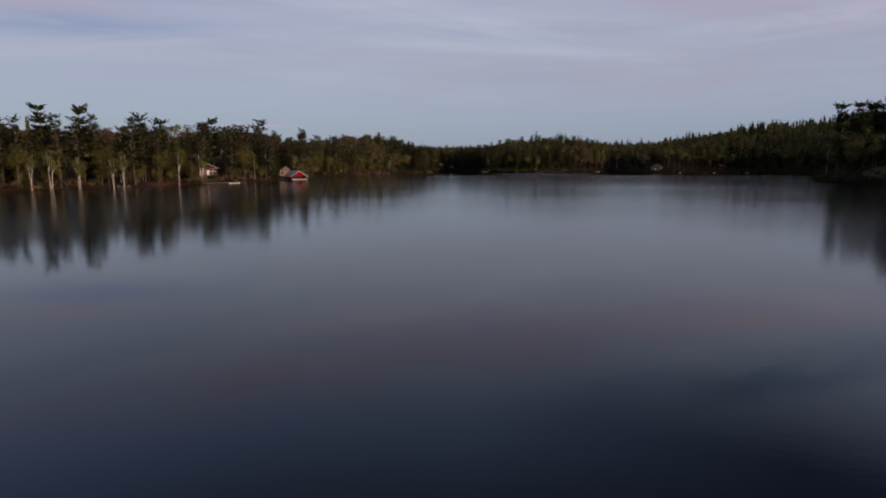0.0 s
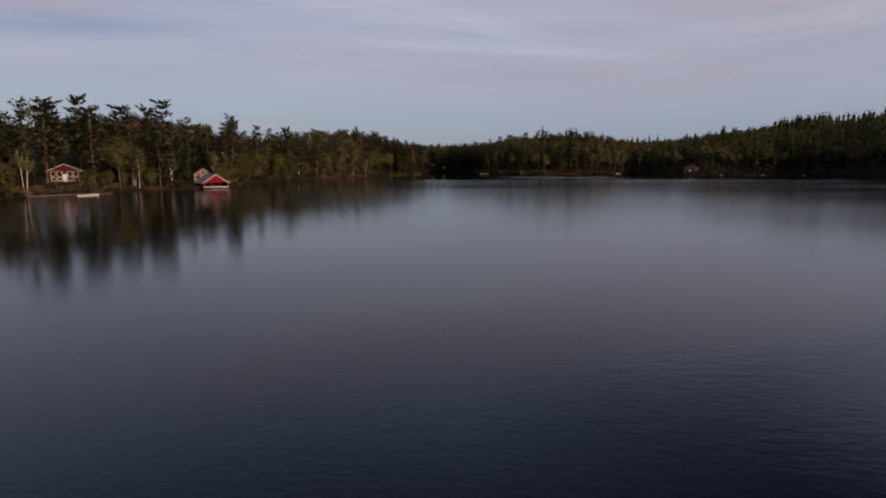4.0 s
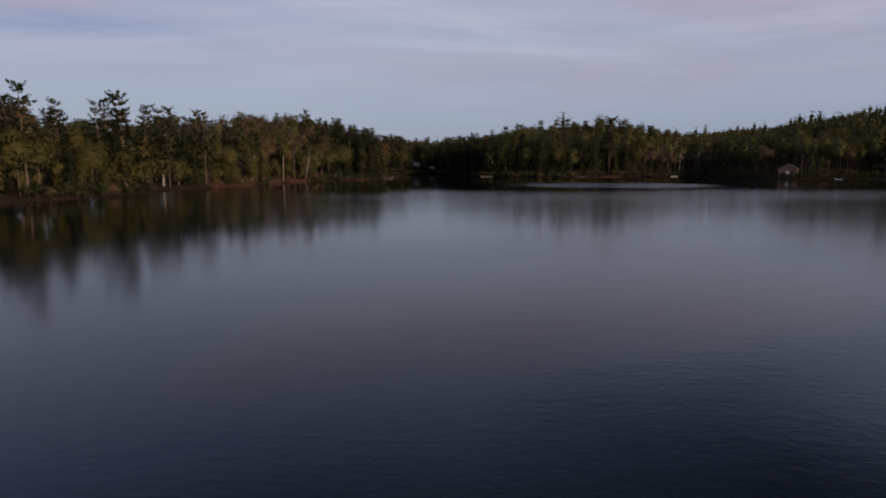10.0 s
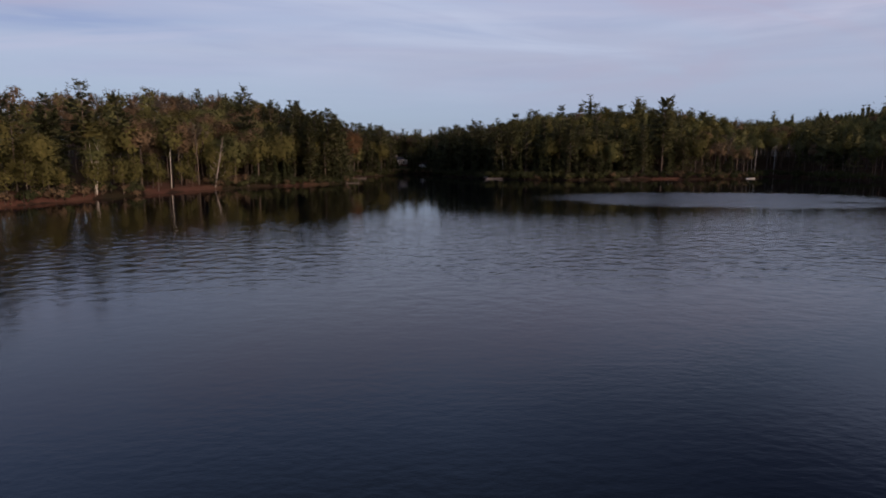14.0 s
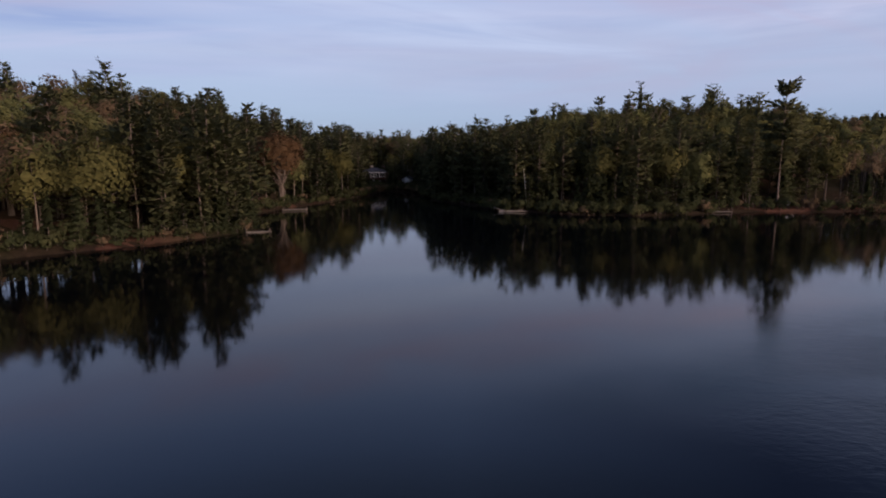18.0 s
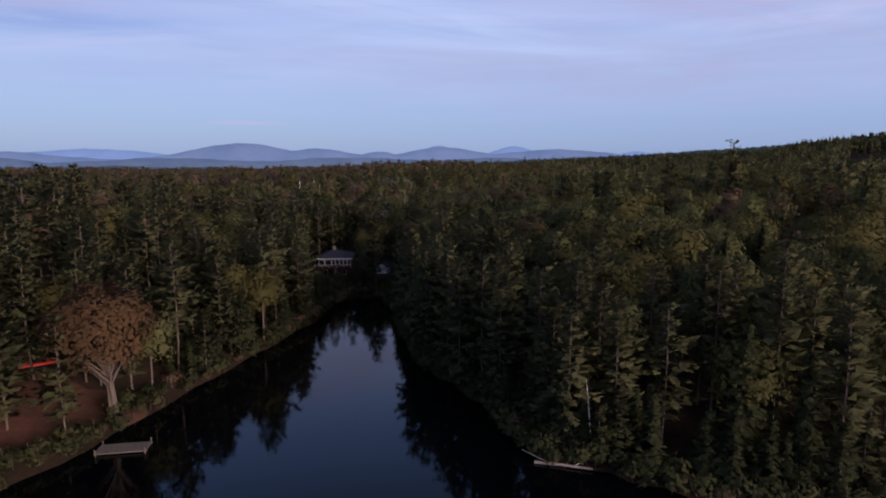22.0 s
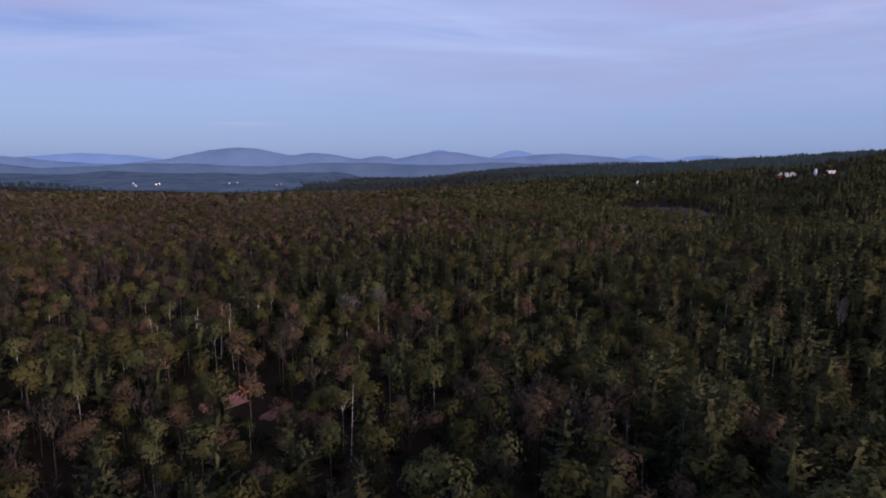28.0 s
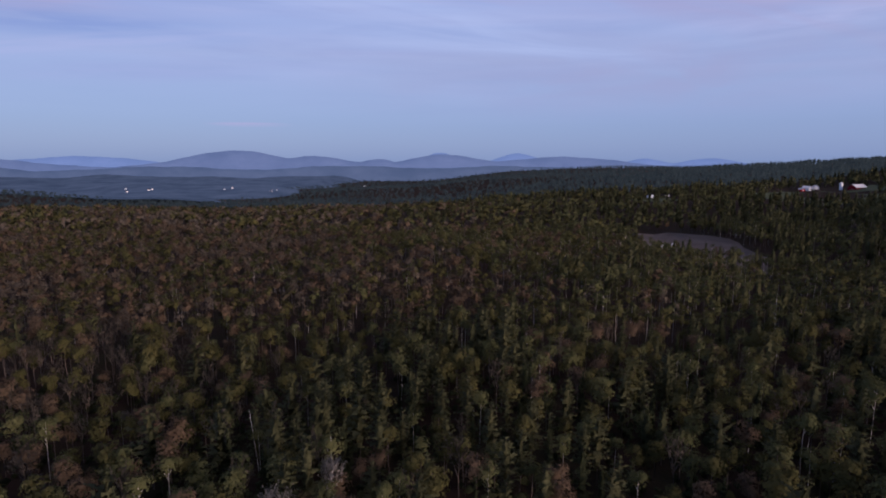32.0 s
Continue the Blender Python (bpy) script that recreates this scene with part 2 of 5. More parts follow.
M["twig"] = foliage("bare_twigs", [(0.104, 0.085, 0.064), (0.142, 0.115, 0.085), (0.180, 0.146, 0.108)])
M["pale"] = foliage("pale_blossom", [(0.28, 0.25, 0.21), (0.38, 0.34, 0.29), (0.48, 0.43, 0.38)])
M["shrub"] = foliage("shore_shrub", [(0.034, 0.040, 0.019), (0.058, 0.062, 0.028), (0.084, 0.080, 0.038)])
M["bark"] = plain("pine_bark", (0.060, 0.046, 0.038), (0.150, 0.116, 0.098), 2.5, 0.95, stretch=(3, 3, 0.4), relief=0.03)
M["birch"] = plain("birch_bark", (0.30, 0.27, 0.24), (0.62, 0.58, 0.54), 2.0, 0.8, stretch=(1, 1, 3), relief=0.01)
M["dead"] = plain("dead_wood", (0.16, 0.135, 0.12), (0.31, 0.27, 0.25), 2.0, 0.9, stretch=(3, 3, 0.4), relief=0.02)
M["red"] = plain("red_board", (0.14, 0.006, 0.012), (0.20, 0.010, 0.018), 1.2, 0.9, stretch=(6, 6, 0.3), relief=0.01, spec=0.04)
M["brownwall"] = plain("stained_brown_board", (0.050, 0.034, 0.028), (0.095, 0.062, 0.050), 1.2, 0.8, stretch=(0.4, 0.4, 8), relief=0.01)
M["darktrim"] = plain("brown_trim", (0.09, 0.07, 0.06), (0.16, 0.13, 0.115), 2.0, 0.7)
M["darkred"] = plain("brown_red_board", (0.060, 0.016, 0.015), (0.100, 0.028, 0.026), 1.2, 0.9, stretch=(0.4, 0.4, 8), relief=0.01, spec=0.05)
M["cream"] = plain("cream_clapboard", (0.34, 0.23, 0.19), (0.46, 0.32, 0.27), 1.0, 0.75, stretch=(0.4, 0.4, 6), relief=0.01)
M["tan"] = plain("tan_board", (0.12, 0.080, 0.062), (0.20, 0.135, 0.105), 1.0, 0.8, stretch=(0.4, 0.4, 6), relief=0.01)
M["white"] = plain("white_paint", (0.62, 0.60, 0.60), (0.80, 0.78, 0.78), 1.5, 0.6)
M["trim"] = plain("pink_white_trim", (0.40, 0.35, 0.33), (0.54, 0.48, 0.46), 2.0, 0.6)
M["metalroof"] = plain("grey_metal_roof", (0.20, 0.21, 0.24), (0.32, 0.33, 0.37), 0.8, 0.5, 0.5, (8, 0.5, 1))
M["slate"] = plain("grey_blue_shingles", (0.022, 0.023, 0.038), (0.040, 0.042, 0.064), 2.5, 0.85, relief=0.02)
M["brownroof"] = plain("brown_shingles", (0.10, 0.075, 0.065), (0.17, 0.13, 0.11), 2.5, 0.85, relief=0.02)
M["deck"] = plain("weathered_boards", (0.075, 0.062, 0.056), (0.16, 0.135, 0.122), 1.5, 0.85, stretch=(6, 0.5, 1), relief=0.01)
# near black: shade painted on the boathouse's back wall, also tyre black
M["dark"] = plain("shade_and_tyre_black", (0.015, 0.013, 0.012), (0.03, 0.026, 0.024), 1.0, 0.9)
M["log"] = plain("cut_logs", (0.20, 0.10, 0.095), (0.36, 0.20, 0.18), 1.5, 0.9, stretch=(4, 0.5, 4), relief=0.02)
M["rustmetal"] = plain("orange_paint", (0.45, 0.10, 0.03), (0.62, 0.18, 0.06), 2.0, 0.6)
M["stone"] = plain("shore_stone", (0.14, 0.12, 0.11), (0.30, 0.27, 0.25), 1.5, 0.9, relief=0.03)
M["canoe"] = plain("red_canoe", (0.40, 0.03, 0.025), (0.55, 0.05, 0.04), 1.0, 0.4)


def glass_material():
    m, nt, b = material("window_glass", 0.2, 0.0, 0.06)
    b.inputs["Base Color"].default_value = (0.012, 0.012, 0.014, 1)
    return m


M["glass"] = glass_material()


def ground_material(name="forest_floor", dark=(0.020, 0.014, 0.011), mid=(0.038, 0.024, 0.018), light=(0.060, 0.036, 0.027), green=(0.026, 0.027, 0.013)):
    m, nt, b = material(name, 0.95, 0.0, 0.03)
    litter = ramp_node(nt, noise_node(nt, 0.12, 6, 0.62), [(0.30, dark), (0.55, mid), (0.72, light)])
    moss = ramp_node(nt, noise_node(nt, 0.05, 5, 0.6), [(0.42, (0.0, 0.0, 0.0)), (0.62, (1.0, 1.0, 1.0))])
    c = mix(nt, moss, litter, green)
    c = mix(nt, 0.4, c, ramp_node(nt, noise_node(nt, 1.6, 5, 0.65), [(0.3, dark), (0.7, light)]))
    nt.links.new(c, b.inputs["Base Color"])
    bump(nt, b, noise_node(nt, 0.9, 6, 0.65), 0.8, 0.35)
    return m


M["needles"] = ground_material("pine_needle_bank", (0.050, 0.026, 0.020), (0.090, 0.043, 0.033), (0.125, 0.062, 0.046), (0.045, 0.040, 0.022))
M["ground"] = ground_material()


def field_material():
    m, nt, b = material("pasture", 0.95, 0.0, 0.15)
    c = ramp_node(nt, noise_node(nt, 0.03, 5, 0.6), [(0.3, (0.050, 0.070, 0.030)), (0.7, (0.090, 0.100, 0.046))])
    c = mix(nt, 0.4, c, ramp_node(nt, noise_node(nt, 0.4, 4, 0.6), [(0.3, (0.04, 0.055, 0.025)), (0.7, (0.11, 0.11, 0.06))]))
    nt.links.new(c, b.inputs["Base Color"])
    bump(nt, b, noise_node(nt, 0.6, 4), 0.6, 0.3)
    return m


M["field"] = field_material()


def marsh_material():
    m, nt, b = material("dry_marsh", 0.95, 0.0, 0.15)
    c = ramp_node(nt, noise_node(nt, 0.06, 5, 0.6), [(0.3, (0.085, 0.065, 0.055)), (0.7, (0.14, 0.11, 0.095))])
    nt.links.new(c, b.inputs["Base Color"])
    return m


M["marsh"] = marsh_material()


def water_material():
    """Dark lake water: small ripples where the breeze lies, calm towards both ends of the lake."""
    m, nt, b = material("lake_water", 0.03, 0.0, 0.5)
    N, L = nt.nodes.new, nt.links.new
    b.inputs["IOR"].default_value = 1.32
    b.inputs["Base Color"].default_value = (0.001, 0.0015, 0.0025, 1)
    tc = N("ShaderNodeTexCoord")
    sep = N("ShaderNodeSeparateXYZ")
    L(tc.outputs["Object"], sep.inputs[0])

    def ramped(src, a, c, lo=0.0, hi=1.0):
        r = N("ShaderNodeMapRange")
        r.interpolation_type = "SMOOTHSTEP"
        r.inputs["From Min"].default_value, r.inputs["From Max"].default_value = a, c
        r.inputs["To Min"].default_value, r.inputs["To Max"].default_value = lo, hi
        L(src, r.inputs[0])
        return r.outputs[0]

    def op(kind, a, c):
        o = N("ShaderNodeMath")
        o.operation = kind
        for i, v in ((0, a), (1, c)):
            if isinstance(v, (int, float)):
                o.inputs[i].default_value = v
            else:
                L(v, o.inputs[i])
        return o.outputs[0]

    def spot(x, y, rx, ry):
        mp = N("ShaderNodeMapping")
        mp.inputs["Location"].default_value, mp.inputs["Scale"].default_value = (-x / rx, -y / ry, 0), (1 / rx, 1 / ry, 0)
        L(tc.outputs["Object"], mp.inputs[0])
        ln = N("ShaderNodeVectorMath")
        ln.operation = "LENGTH"
        L(mp.outputs[0], ln.inputs[0])
        return ramped(ln.outputs["Value"], 1.15, 0.6)

    lanes = ramp_node(nt, noise_node(nt, 1.0, 3, 0.5, (0.006, 0.016, 1)), [(0.36, (0.35, 0.35, 0.35)), (0.62, (1, 1, 1))])
    # the breeze: rises from the calm south, drops towards the inlet
    open_ = op("MULTIPLY", ramped(sep.outputs["Y"], 22, 75, 0.22, 1.0), ramped(sep.outputs["Y"], 392, 318, 0.16, 1.0))
    east = op("MULTIPLY", ramped(sep.outputs["X"], -60, 70, 1.0, 2.3), op("ADD", op("MULTIPLY", lanes, 0.7), 0.3))
    west = op("MULTIPLY", ramped(sep.outputs["X"], -15, -60, 0.0, 1.9), ramped(sep.outputs["Y"], 300, 240))
    wind = op("MULTIPLY", open_, op("MAXIMUM", east, west))
    # a gust off the wooded point, tattered at its rim
    tatter = ramp_node(nt, noise_node(nt, 1.0, 4, 0.6, (0.05, 0.10, 1)), [(0.34, (0.25, 0.25, 0.25)), (0.50, (1, 1, 1))])
    gust = op("MULTIPLY", spot(67, 384, 36, 24), tatter)
    total = op("MAXIMUM", wind, op("MULTIPLY", gust, 5.0))
    # longer ripples cross the lake before the inlet
    lane2 = op("MULTIPLY", ramped(sep.outputs["Y"], 298, 322), ramped(sep.outputs["Y"], 372, 340))
    broad = noise_node(nt, 1.0, 2, 0.45, (0.72, 0.92, 1))
    fine = noise_node(nt, 2.6, 3, 0.55, (0.8, 1.2, 1))
    swell = op("MULTIPLY", broad, op("ADD", op("MULTIPLY", lane2, 1.9), 0.30))
    waves = op("ADD", swell, op("MULTIPLY", fine, 0.36))
    bm_ = N("ShaderNodeBump")
    bm_.inputs["Distance"].default_value = 0.045
    L(op("ADD", op("MULTIPLY", total, op("ADD", op("MULTIPLY", lane2, 0.58), 0.29)), 0.05), bm_.inputs["Strength"])
    L(waves, bm_.inputs["Height"])
    L(bm_.outputs[0], b.inputs["Normal"])
    L(op("ADD", op("MULTIPLY", op("MULTIPLY", op("MINIMUM", total, 4.2), 0.052), op("SUBTRACT", 1.0, op("MULTIPLY", lane2, 0.6))), 0.035), b.inputs["Roughness"])
    return m


M["water"] = water_material()


def haze_glow_material(name, low, high, glow, scale=0.004):
    """Far land: blue evening haze painted into the colour, lifted by a glow."""
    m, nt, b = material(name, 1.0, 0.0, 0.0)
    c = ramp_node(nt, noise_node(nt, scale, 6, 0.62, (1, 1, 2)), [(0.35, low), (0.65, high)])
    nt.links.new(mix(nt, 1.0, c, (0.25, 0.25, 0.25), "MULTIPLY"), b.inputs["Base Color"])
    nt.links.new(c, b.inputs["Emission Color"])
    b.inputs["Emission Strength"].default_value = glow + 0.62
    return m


# ---- mesh helpers ----
def mesh_of(name, verts, faces, mats, index=None):
    """A mesh from arrays; faces all of one size."""
    me = bpy.data.meshes.new(name)
    v, f = np.asarray(verts, np.float32), np.asarray(faces, np.int32)
    n, k = f.shape
    me.vertices.add(len(v))
    me.vertices.foreach_set("co", v.ravel())
    me.loops.add(n * k)
    me.loops.foreach_set("vertex_index", f.ravel())
    me.polygons.add(n)
    me.polygons.foreach_set("loop_start", np.arange(0, n * k, k, dtype=np.int32))
    for m in mats:
        me.materials.append(m)
    if index is not None:
        me.polygons.foreach_set("material_index", np.asarray(index, np.int32))
    me.update(calc_edges=True)
    return me


def set_normals(me, per_face):
    """Leaves share the rounded shading of the clump that they grow on."""
    at = me.attributes.new("custom_normal", "FLOAT_VECTOR", "CORNER")
    at.data.foreach_set("vector", np.repeat(np.asarray(per_face, np.float32), 3, axis=0).ravel())


def face_normals(v, f):
    n = np.cross(v[f[:, 1]] - v[f[:, 0]], v[f[:, 2]] - v[f[:, 0]])
    return n / (np.linalg.norm(n, axis=1)[:, None] + 1e-12)


def part(name, data, parent=None, label="", at=None):
    """One mesh object under a thing or a part. data: a mesh, or a bmesh with its material."""
    if isinstance(data, tuple):
        bm, mat = data
        me = bpy.data.meshes.new(name)
        bm.to_mesh(me)
        bm.free()
        me.materials.append(mat)
        data = me
    ob = new(name, data)
    if parent is not None:
        ob.parent = parent
    if at is not None:
        ob.matrix_basis = at
    if label:
        tagged(ob, label)
    return ob


def box(x0, y0, z0, x1, y1, z1, bevel=0.0):
    bm = bmesh.new()
    bmesh.ops.create_cube(bm, size=1)
    for v in bm.verts:
        v.co = ((x0 + x1) / 2 + v.co.x * (x1 - x0), (y0 + y1) / 2 + v.co.y * (y1 - y0), (z0 + z1) / 2 + v.co.z * (z1 - z0))
    if bevel:
        bmesh.ops.bevel(bm, geom=bm.edges[:], offset=bevel, segments=1, affect="EDGES")
    return bm


def prism(points, y0, y1):
    """The outline in x and z, drawn along y."""
    bm = bmesh.new()
    a = [bm.verts.new((x, y0, z)) for x, z in points]
    b = [bm.verts.new((x, y1, z)) for x, z in points]
    n = len(points)
    bm.faces.new(a)
    bm.faces.new(b[::-1])
    for i in range(n):
        bm.faces.new((a[i], b[i], b[(i + 1) % n], a[(i + 1) % n]))
    bmesh.ops.recalc_face_normals(bm, faces=bm.faces[:])
    return bm


def tube(points, radii, sides=6):
    """A tapered round rod through points: arrays of verts and triangles."""
    v, f = [], []
    for p, r in zip(points, radii):
        for k in range(sides):
            a = 2 * math.pi * k / sides
            v.append((p[0] + r * math.cos(a), p[1] + r * math.sin(a), p[2]))
    for i in range(len(points) - 1):
        for k in range(sides):
            a, b = i * sides + k, i * sides + (k + 1) % sides
            f += [(a, b, b + sides), (a, b + sides, a + sides)]
    return np.array(v, float), np.array(f, int)


def join(pieces):
    vs, fs, n = [], [], 0
    for v, f in pieces:
        vs.append(v)
        fs.append(f + n)
        n += len(v)
    return np.concatenate(vs), np.concatenate(fs)


# ---- the lie of the land ----
SHORE = np.array([
    (-260, -420), (-200, -60), (-150, 70), (-117, 150), (-107, 167), (-97, 181), (-87, 199), (-78, 226), (-70, 246), (-63, 262),
    (-65, 284), (-65, 303), (-60, 322), (-59, 350), (-51, 373), (-46, 393), (-40, 419), (-33, 429), (-25, 437), (-18, 446),
    (-10.5, 456), (-13, 463), (-21, 474), (-23, 484), (-18, 493), (-15, 505), (-12, 515), (-7, 532), (-2, 549), (0, 562),
    (5, 570), (10, 567), (14, 556), (16, 540), (20, 521), (27, 509), (31.5, 496), (34, 490), (40, 487.5), (49, 482),
    (60, 479), (70, 480), (81, 485.5), (96, 488), (108, 486), (125, 490), (138, 496), (143, 510), (150, 519), (157, 504),
    (156, 470), (163, 449), (185, 446), (215, 447), (238, 430), (245, 380), (225, 310), (185, 262), (155, 242), (148, 231),
    (162, 206), (165, 150), (150, 60), (170, -100), (240, -420)], float)


def inland(x, y):
    """Metres from the shore: positive on land, negative on the lake."""
    x, y = np.asarray(x, float).ravel(), np.asarray(y, float).ravel()
    best = np.full(x.shape, 1e9)
    ins = np.zeros(x.shape, bool)
    for (ax, ay), (bx, by) in zip(SHORE, np.roll(SHORE, -1, 0)):
        dx, dy = bx - ax, by - ay
        t = np.clip(((x - ax) * dx + (y - ay) * dy) / (dx * dx + dy * dy), 0, 1)
        best = np.minimum(best, np.hypot(x - ax - t * dx, y - ay - t * dy))
        if ay != by:
            ins ^= ((ay > y) != (by > y)) & (x < (bx - ax) * (y - ay) / (by - ay) + ax)
    return np.where(ins, -best, best)


def step(a, b, v):
    t = np.clip((v - a) / (b - a), 0, 1)
    return t * t * (3 - 2 * t)


def height(x, y):
    """The ground's height above the water."""
    x, y = np.asarray(x, float).ravel(), np.asarray(y, float).ravel()
    d = inland(x, y)
    up = np.maximum(d, 0)
    h = 0.8 * (1 - np.exp(-up / 1.5)) + 0.055 * np.minimum(up, 80)
    right = 0.072 * 30 * np.log1p(np.exp(np.clip((x - 130) / 30, -30, 30))) - 0.018 * np.maximum(x - 760, 0)
    h += right * step(0, 60, up) * np.interp(y, (0, 620, 850, 1250, 1593, 2300, 2600, 3400), (1, 1, 0.52, 0.56, 0.74, 0.54, 0.45, 0.3))
    h += 10.5 * np.exp(-((x + 68) ** 2 + (y - 525) ** 2) / (2 * 42 ** 2)) * step(4, 35, up)
    h += 0.075 * np.minimum(up, 110) * step(140, 190, x) * (1 - step(560, 800, y))
    h += 4.0 * np.exp(-((x + 115) ** 2 + (y - 430) ** 2) / (2 * 62 ** 2)) * step(4, 40, up)
    h += 4.5 * step(8, 40, up) * (1 - step(-62, -40, x)) * step(190, 260, y) * (1 - step(310, 370, y))
    h += 2.5 * np.exp(-((x + 96) ** 2 + (y - 490) ** 2) / (2 * 26 ** 2))
    # the wooded point ends in a low gap before the dark eastern hill
    h += 5.0 * np.exp(-((x - 134) ** 2 + (y - 556) ** 2) / (2 * 24 ** 2)) * step(4, 30, up)
    h -= 5.5 * np.exp(-((x - 240) ** 2 + (y - 590) ** 2) / (2 * 46 ** 2)) * step(10, 50, up)
    h -= 5.0 * np.exp(-((x - 204) ** 2 / (2 * 20 ** 2) + (y - 616) ** 2 / (2 * 45 ** 2))) * step(10, 50, up)
    h += 11.0 * np.exp(-((x - 202) ** 2 + (y - 232) ** 2) / (2 * 28 ** 2)) * step(3, 26, up)
    h += 9.0 * np.exp(-((x - 75) ** 2 + (y - 560) ** 2) / (2 * 48 ** 2)) * step(4, 40, up)
    wob = 1.6 * np.sin(x / 61 + 1.3) * np.sin(y / 73 + 0.4) + 1.1 * np.sin(x / 29 - y / 41)
    h += wob * step(25, 90, up)
    h += 4.0 * step(900, 1500, y) + 3.0 * np.sin(x / 170 + 0.8) * np.sin(y / 210) * step(700, 1000, y)
    h += 13 * np.exp(-((x - 50) ** 2 / (2 * 130 ** 2) + (y - 960) ** 2 / (2 * 140 ** 2)))
    h -= 24 * step(1150, 2000, y) * (1 - step(-150, 350, x))
    h += 38 * np.exp(-((x + 1230) ** 2 / (2 * 200 ** 2) + (y - 2350) ** 2 / (2 * 140 ** 2)))
    h += 22 * np.exp(-((x - 560) ** 2 / (2 * 110 ** 2) + (y - 1040) ** 2 / (2 * 190 ** 2)))
    h += 20 * step(1700, 2300, y) * step(650, 1300, x) + 40 * np.exp(-((x - 1060) ** 2 / (2 * 140 ** 2) + (y - 1450) ** 2 / (2 * 260 ** 2)))
    h += 44 * np.exp(-((x - 1750) ** 2 / (2 * 330 ** 2) + (y - 2500) ** 2 / (2 * 500 ** 2)))
    h -= 36 * step(1650, 2500, y) * (1 - step(100, 700, x))
    h += np.interp(x, (-700, -180, 190, 600, 1000), (0, 26, 34, 10, 0)) * np.exp(-((y - 3000) / 330.0) ** 2)
    h *= 1 - 0.5 * np.exp(-((x - 3) ** 2 + (y - 584) ** 2) / (2 * 13 ** 2))
    return np.where(d < 0, -0.12 - np.minimum(3.0, 0.22 * -d), h)


def ground_z(x, y):
    return float(height([x], [y])[0])


def make_ground():
    xs = np.concatenate([-260 - np.geomspace(4, 4400, 34)[::-1], np.arange(-260, 262, 4.0), 262 + np.geomspace(4, 4400, 34)])
    ys = np.concatenate([np.linspace(-900, 60, 22), np.arange(80, 645, 3.6), np.arange(655, 1800, 14.0), np.linspace(1830, 4900, 40)])
    gx, gy = np.meshgrid(xs, ys)
    z = height(gx, gy)
    nx, ny = len(xs), len(ys)
    i = (np.arange(ny - 1)[:, None] * nx + np.arange(nx - 1)[None]).ravel()
    me = mesh_of("ground", np.stack([gx.ravel(), gy.ravel(), z], 1), np.stack([i, i + 1, i + nx + 1, i + nx], 1), [M["ground"]])
    me.polygons.foreach_set("use_smooth", np.ones(len(me.polygons), bool))
    tagged(new("ground", me), "brown forest floor of needles and moss sloping to the lake", "ground", kind="structure")


make_ground()
lake = new("water", mesh_of("water", [(-330, -430, 0), (262, -430, 0), (262, 590, 0), (-330, 590, 0)], [(0, 1, 2, 3)], [M["water"]]))
tagged(lake, "dark still lake water mirroring sky and trees", "lake", kind="structure")


def ridge(name, dist, depth, base, bumps, mat, label):
    """A range of hills across the view at that distance; bumps: sideways slope, width and height of each summit."""
    n = 260
    s = np.linspace(-1.25, 1.25, n)
    top = np.full(n, float(base))
    for c, w, h in bumps:
        top = np.maximum(top, base + h * np.exp(-np.abs((s - c) / w) ** 1.9))
    top += 4.0 * np.sin(s * 23 + base) + 2.0 * np.sin(s * 61 + 1) + 1.4 * np.sin(s * 143) + 0.8 * np.sin(s * 310)
    rows = []
    for k, (yy, f) in enumerate([(-depth, 0.0), (-depth * 0.6, 0.30), (-depth * 0.25, 0.75), (0, 1.0), (depth * 0.5, 0.2)]):
        z = -120 + (top + 120) * f + 5 * f * (1 - f) * np.sin(s * 47 + k)
        rows.append(np.stack([30 + s * dist, np.full(n, 600 + dist + yy), z], 1))
    v = np.concatenate(rows)
    i = (np.arange(4)[:, None] * n + np.arange(n - 1)[None]).ravel()
    me = mesh_of(name, v, np.stack([i, i + 1, i + n + 1, i + n], 1), [mat])
    me.polygons.foreach_set("use_smooth", np.ones(len(me.polygons), bool))
    tagged(new(name, me), label, "mountains", kind="structure")


# ridge colours hold the blue of distance haze and glow by themselves
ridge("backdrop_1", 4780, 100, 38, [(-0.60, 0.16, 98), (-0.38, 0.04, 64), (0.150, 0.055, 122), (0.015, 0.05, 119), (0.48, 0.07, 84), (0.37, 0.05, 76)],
      haze_glow_material("far_mountains", (0.115, 0.155, 0.265), (0.132, 0.172, 0.29), 0.58), "pale blue distant mountain range under dusk sky")
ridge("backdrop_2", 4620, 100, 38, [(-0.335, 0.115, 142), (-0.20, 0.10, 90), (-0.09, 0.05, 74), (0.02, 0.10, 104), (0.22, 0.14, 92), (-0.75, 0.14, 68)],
      haze_glow_material("haze_blue_mountains", (0.088, 0.112, 0.185), (0.108, 0.132, 0.21), 0.55), "blue wooded mountains in the evening distance")
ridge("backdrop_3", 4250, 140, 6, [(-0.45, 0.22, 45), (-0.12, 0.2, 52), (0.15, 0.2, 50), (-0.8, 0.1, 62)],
      haze_glow_material("haze_blue_foothills", (0.058, 0.076, 0.120), (0.078, 0.096, 0.145), 0.50), "dark blue wooded foothills beyond the valley")



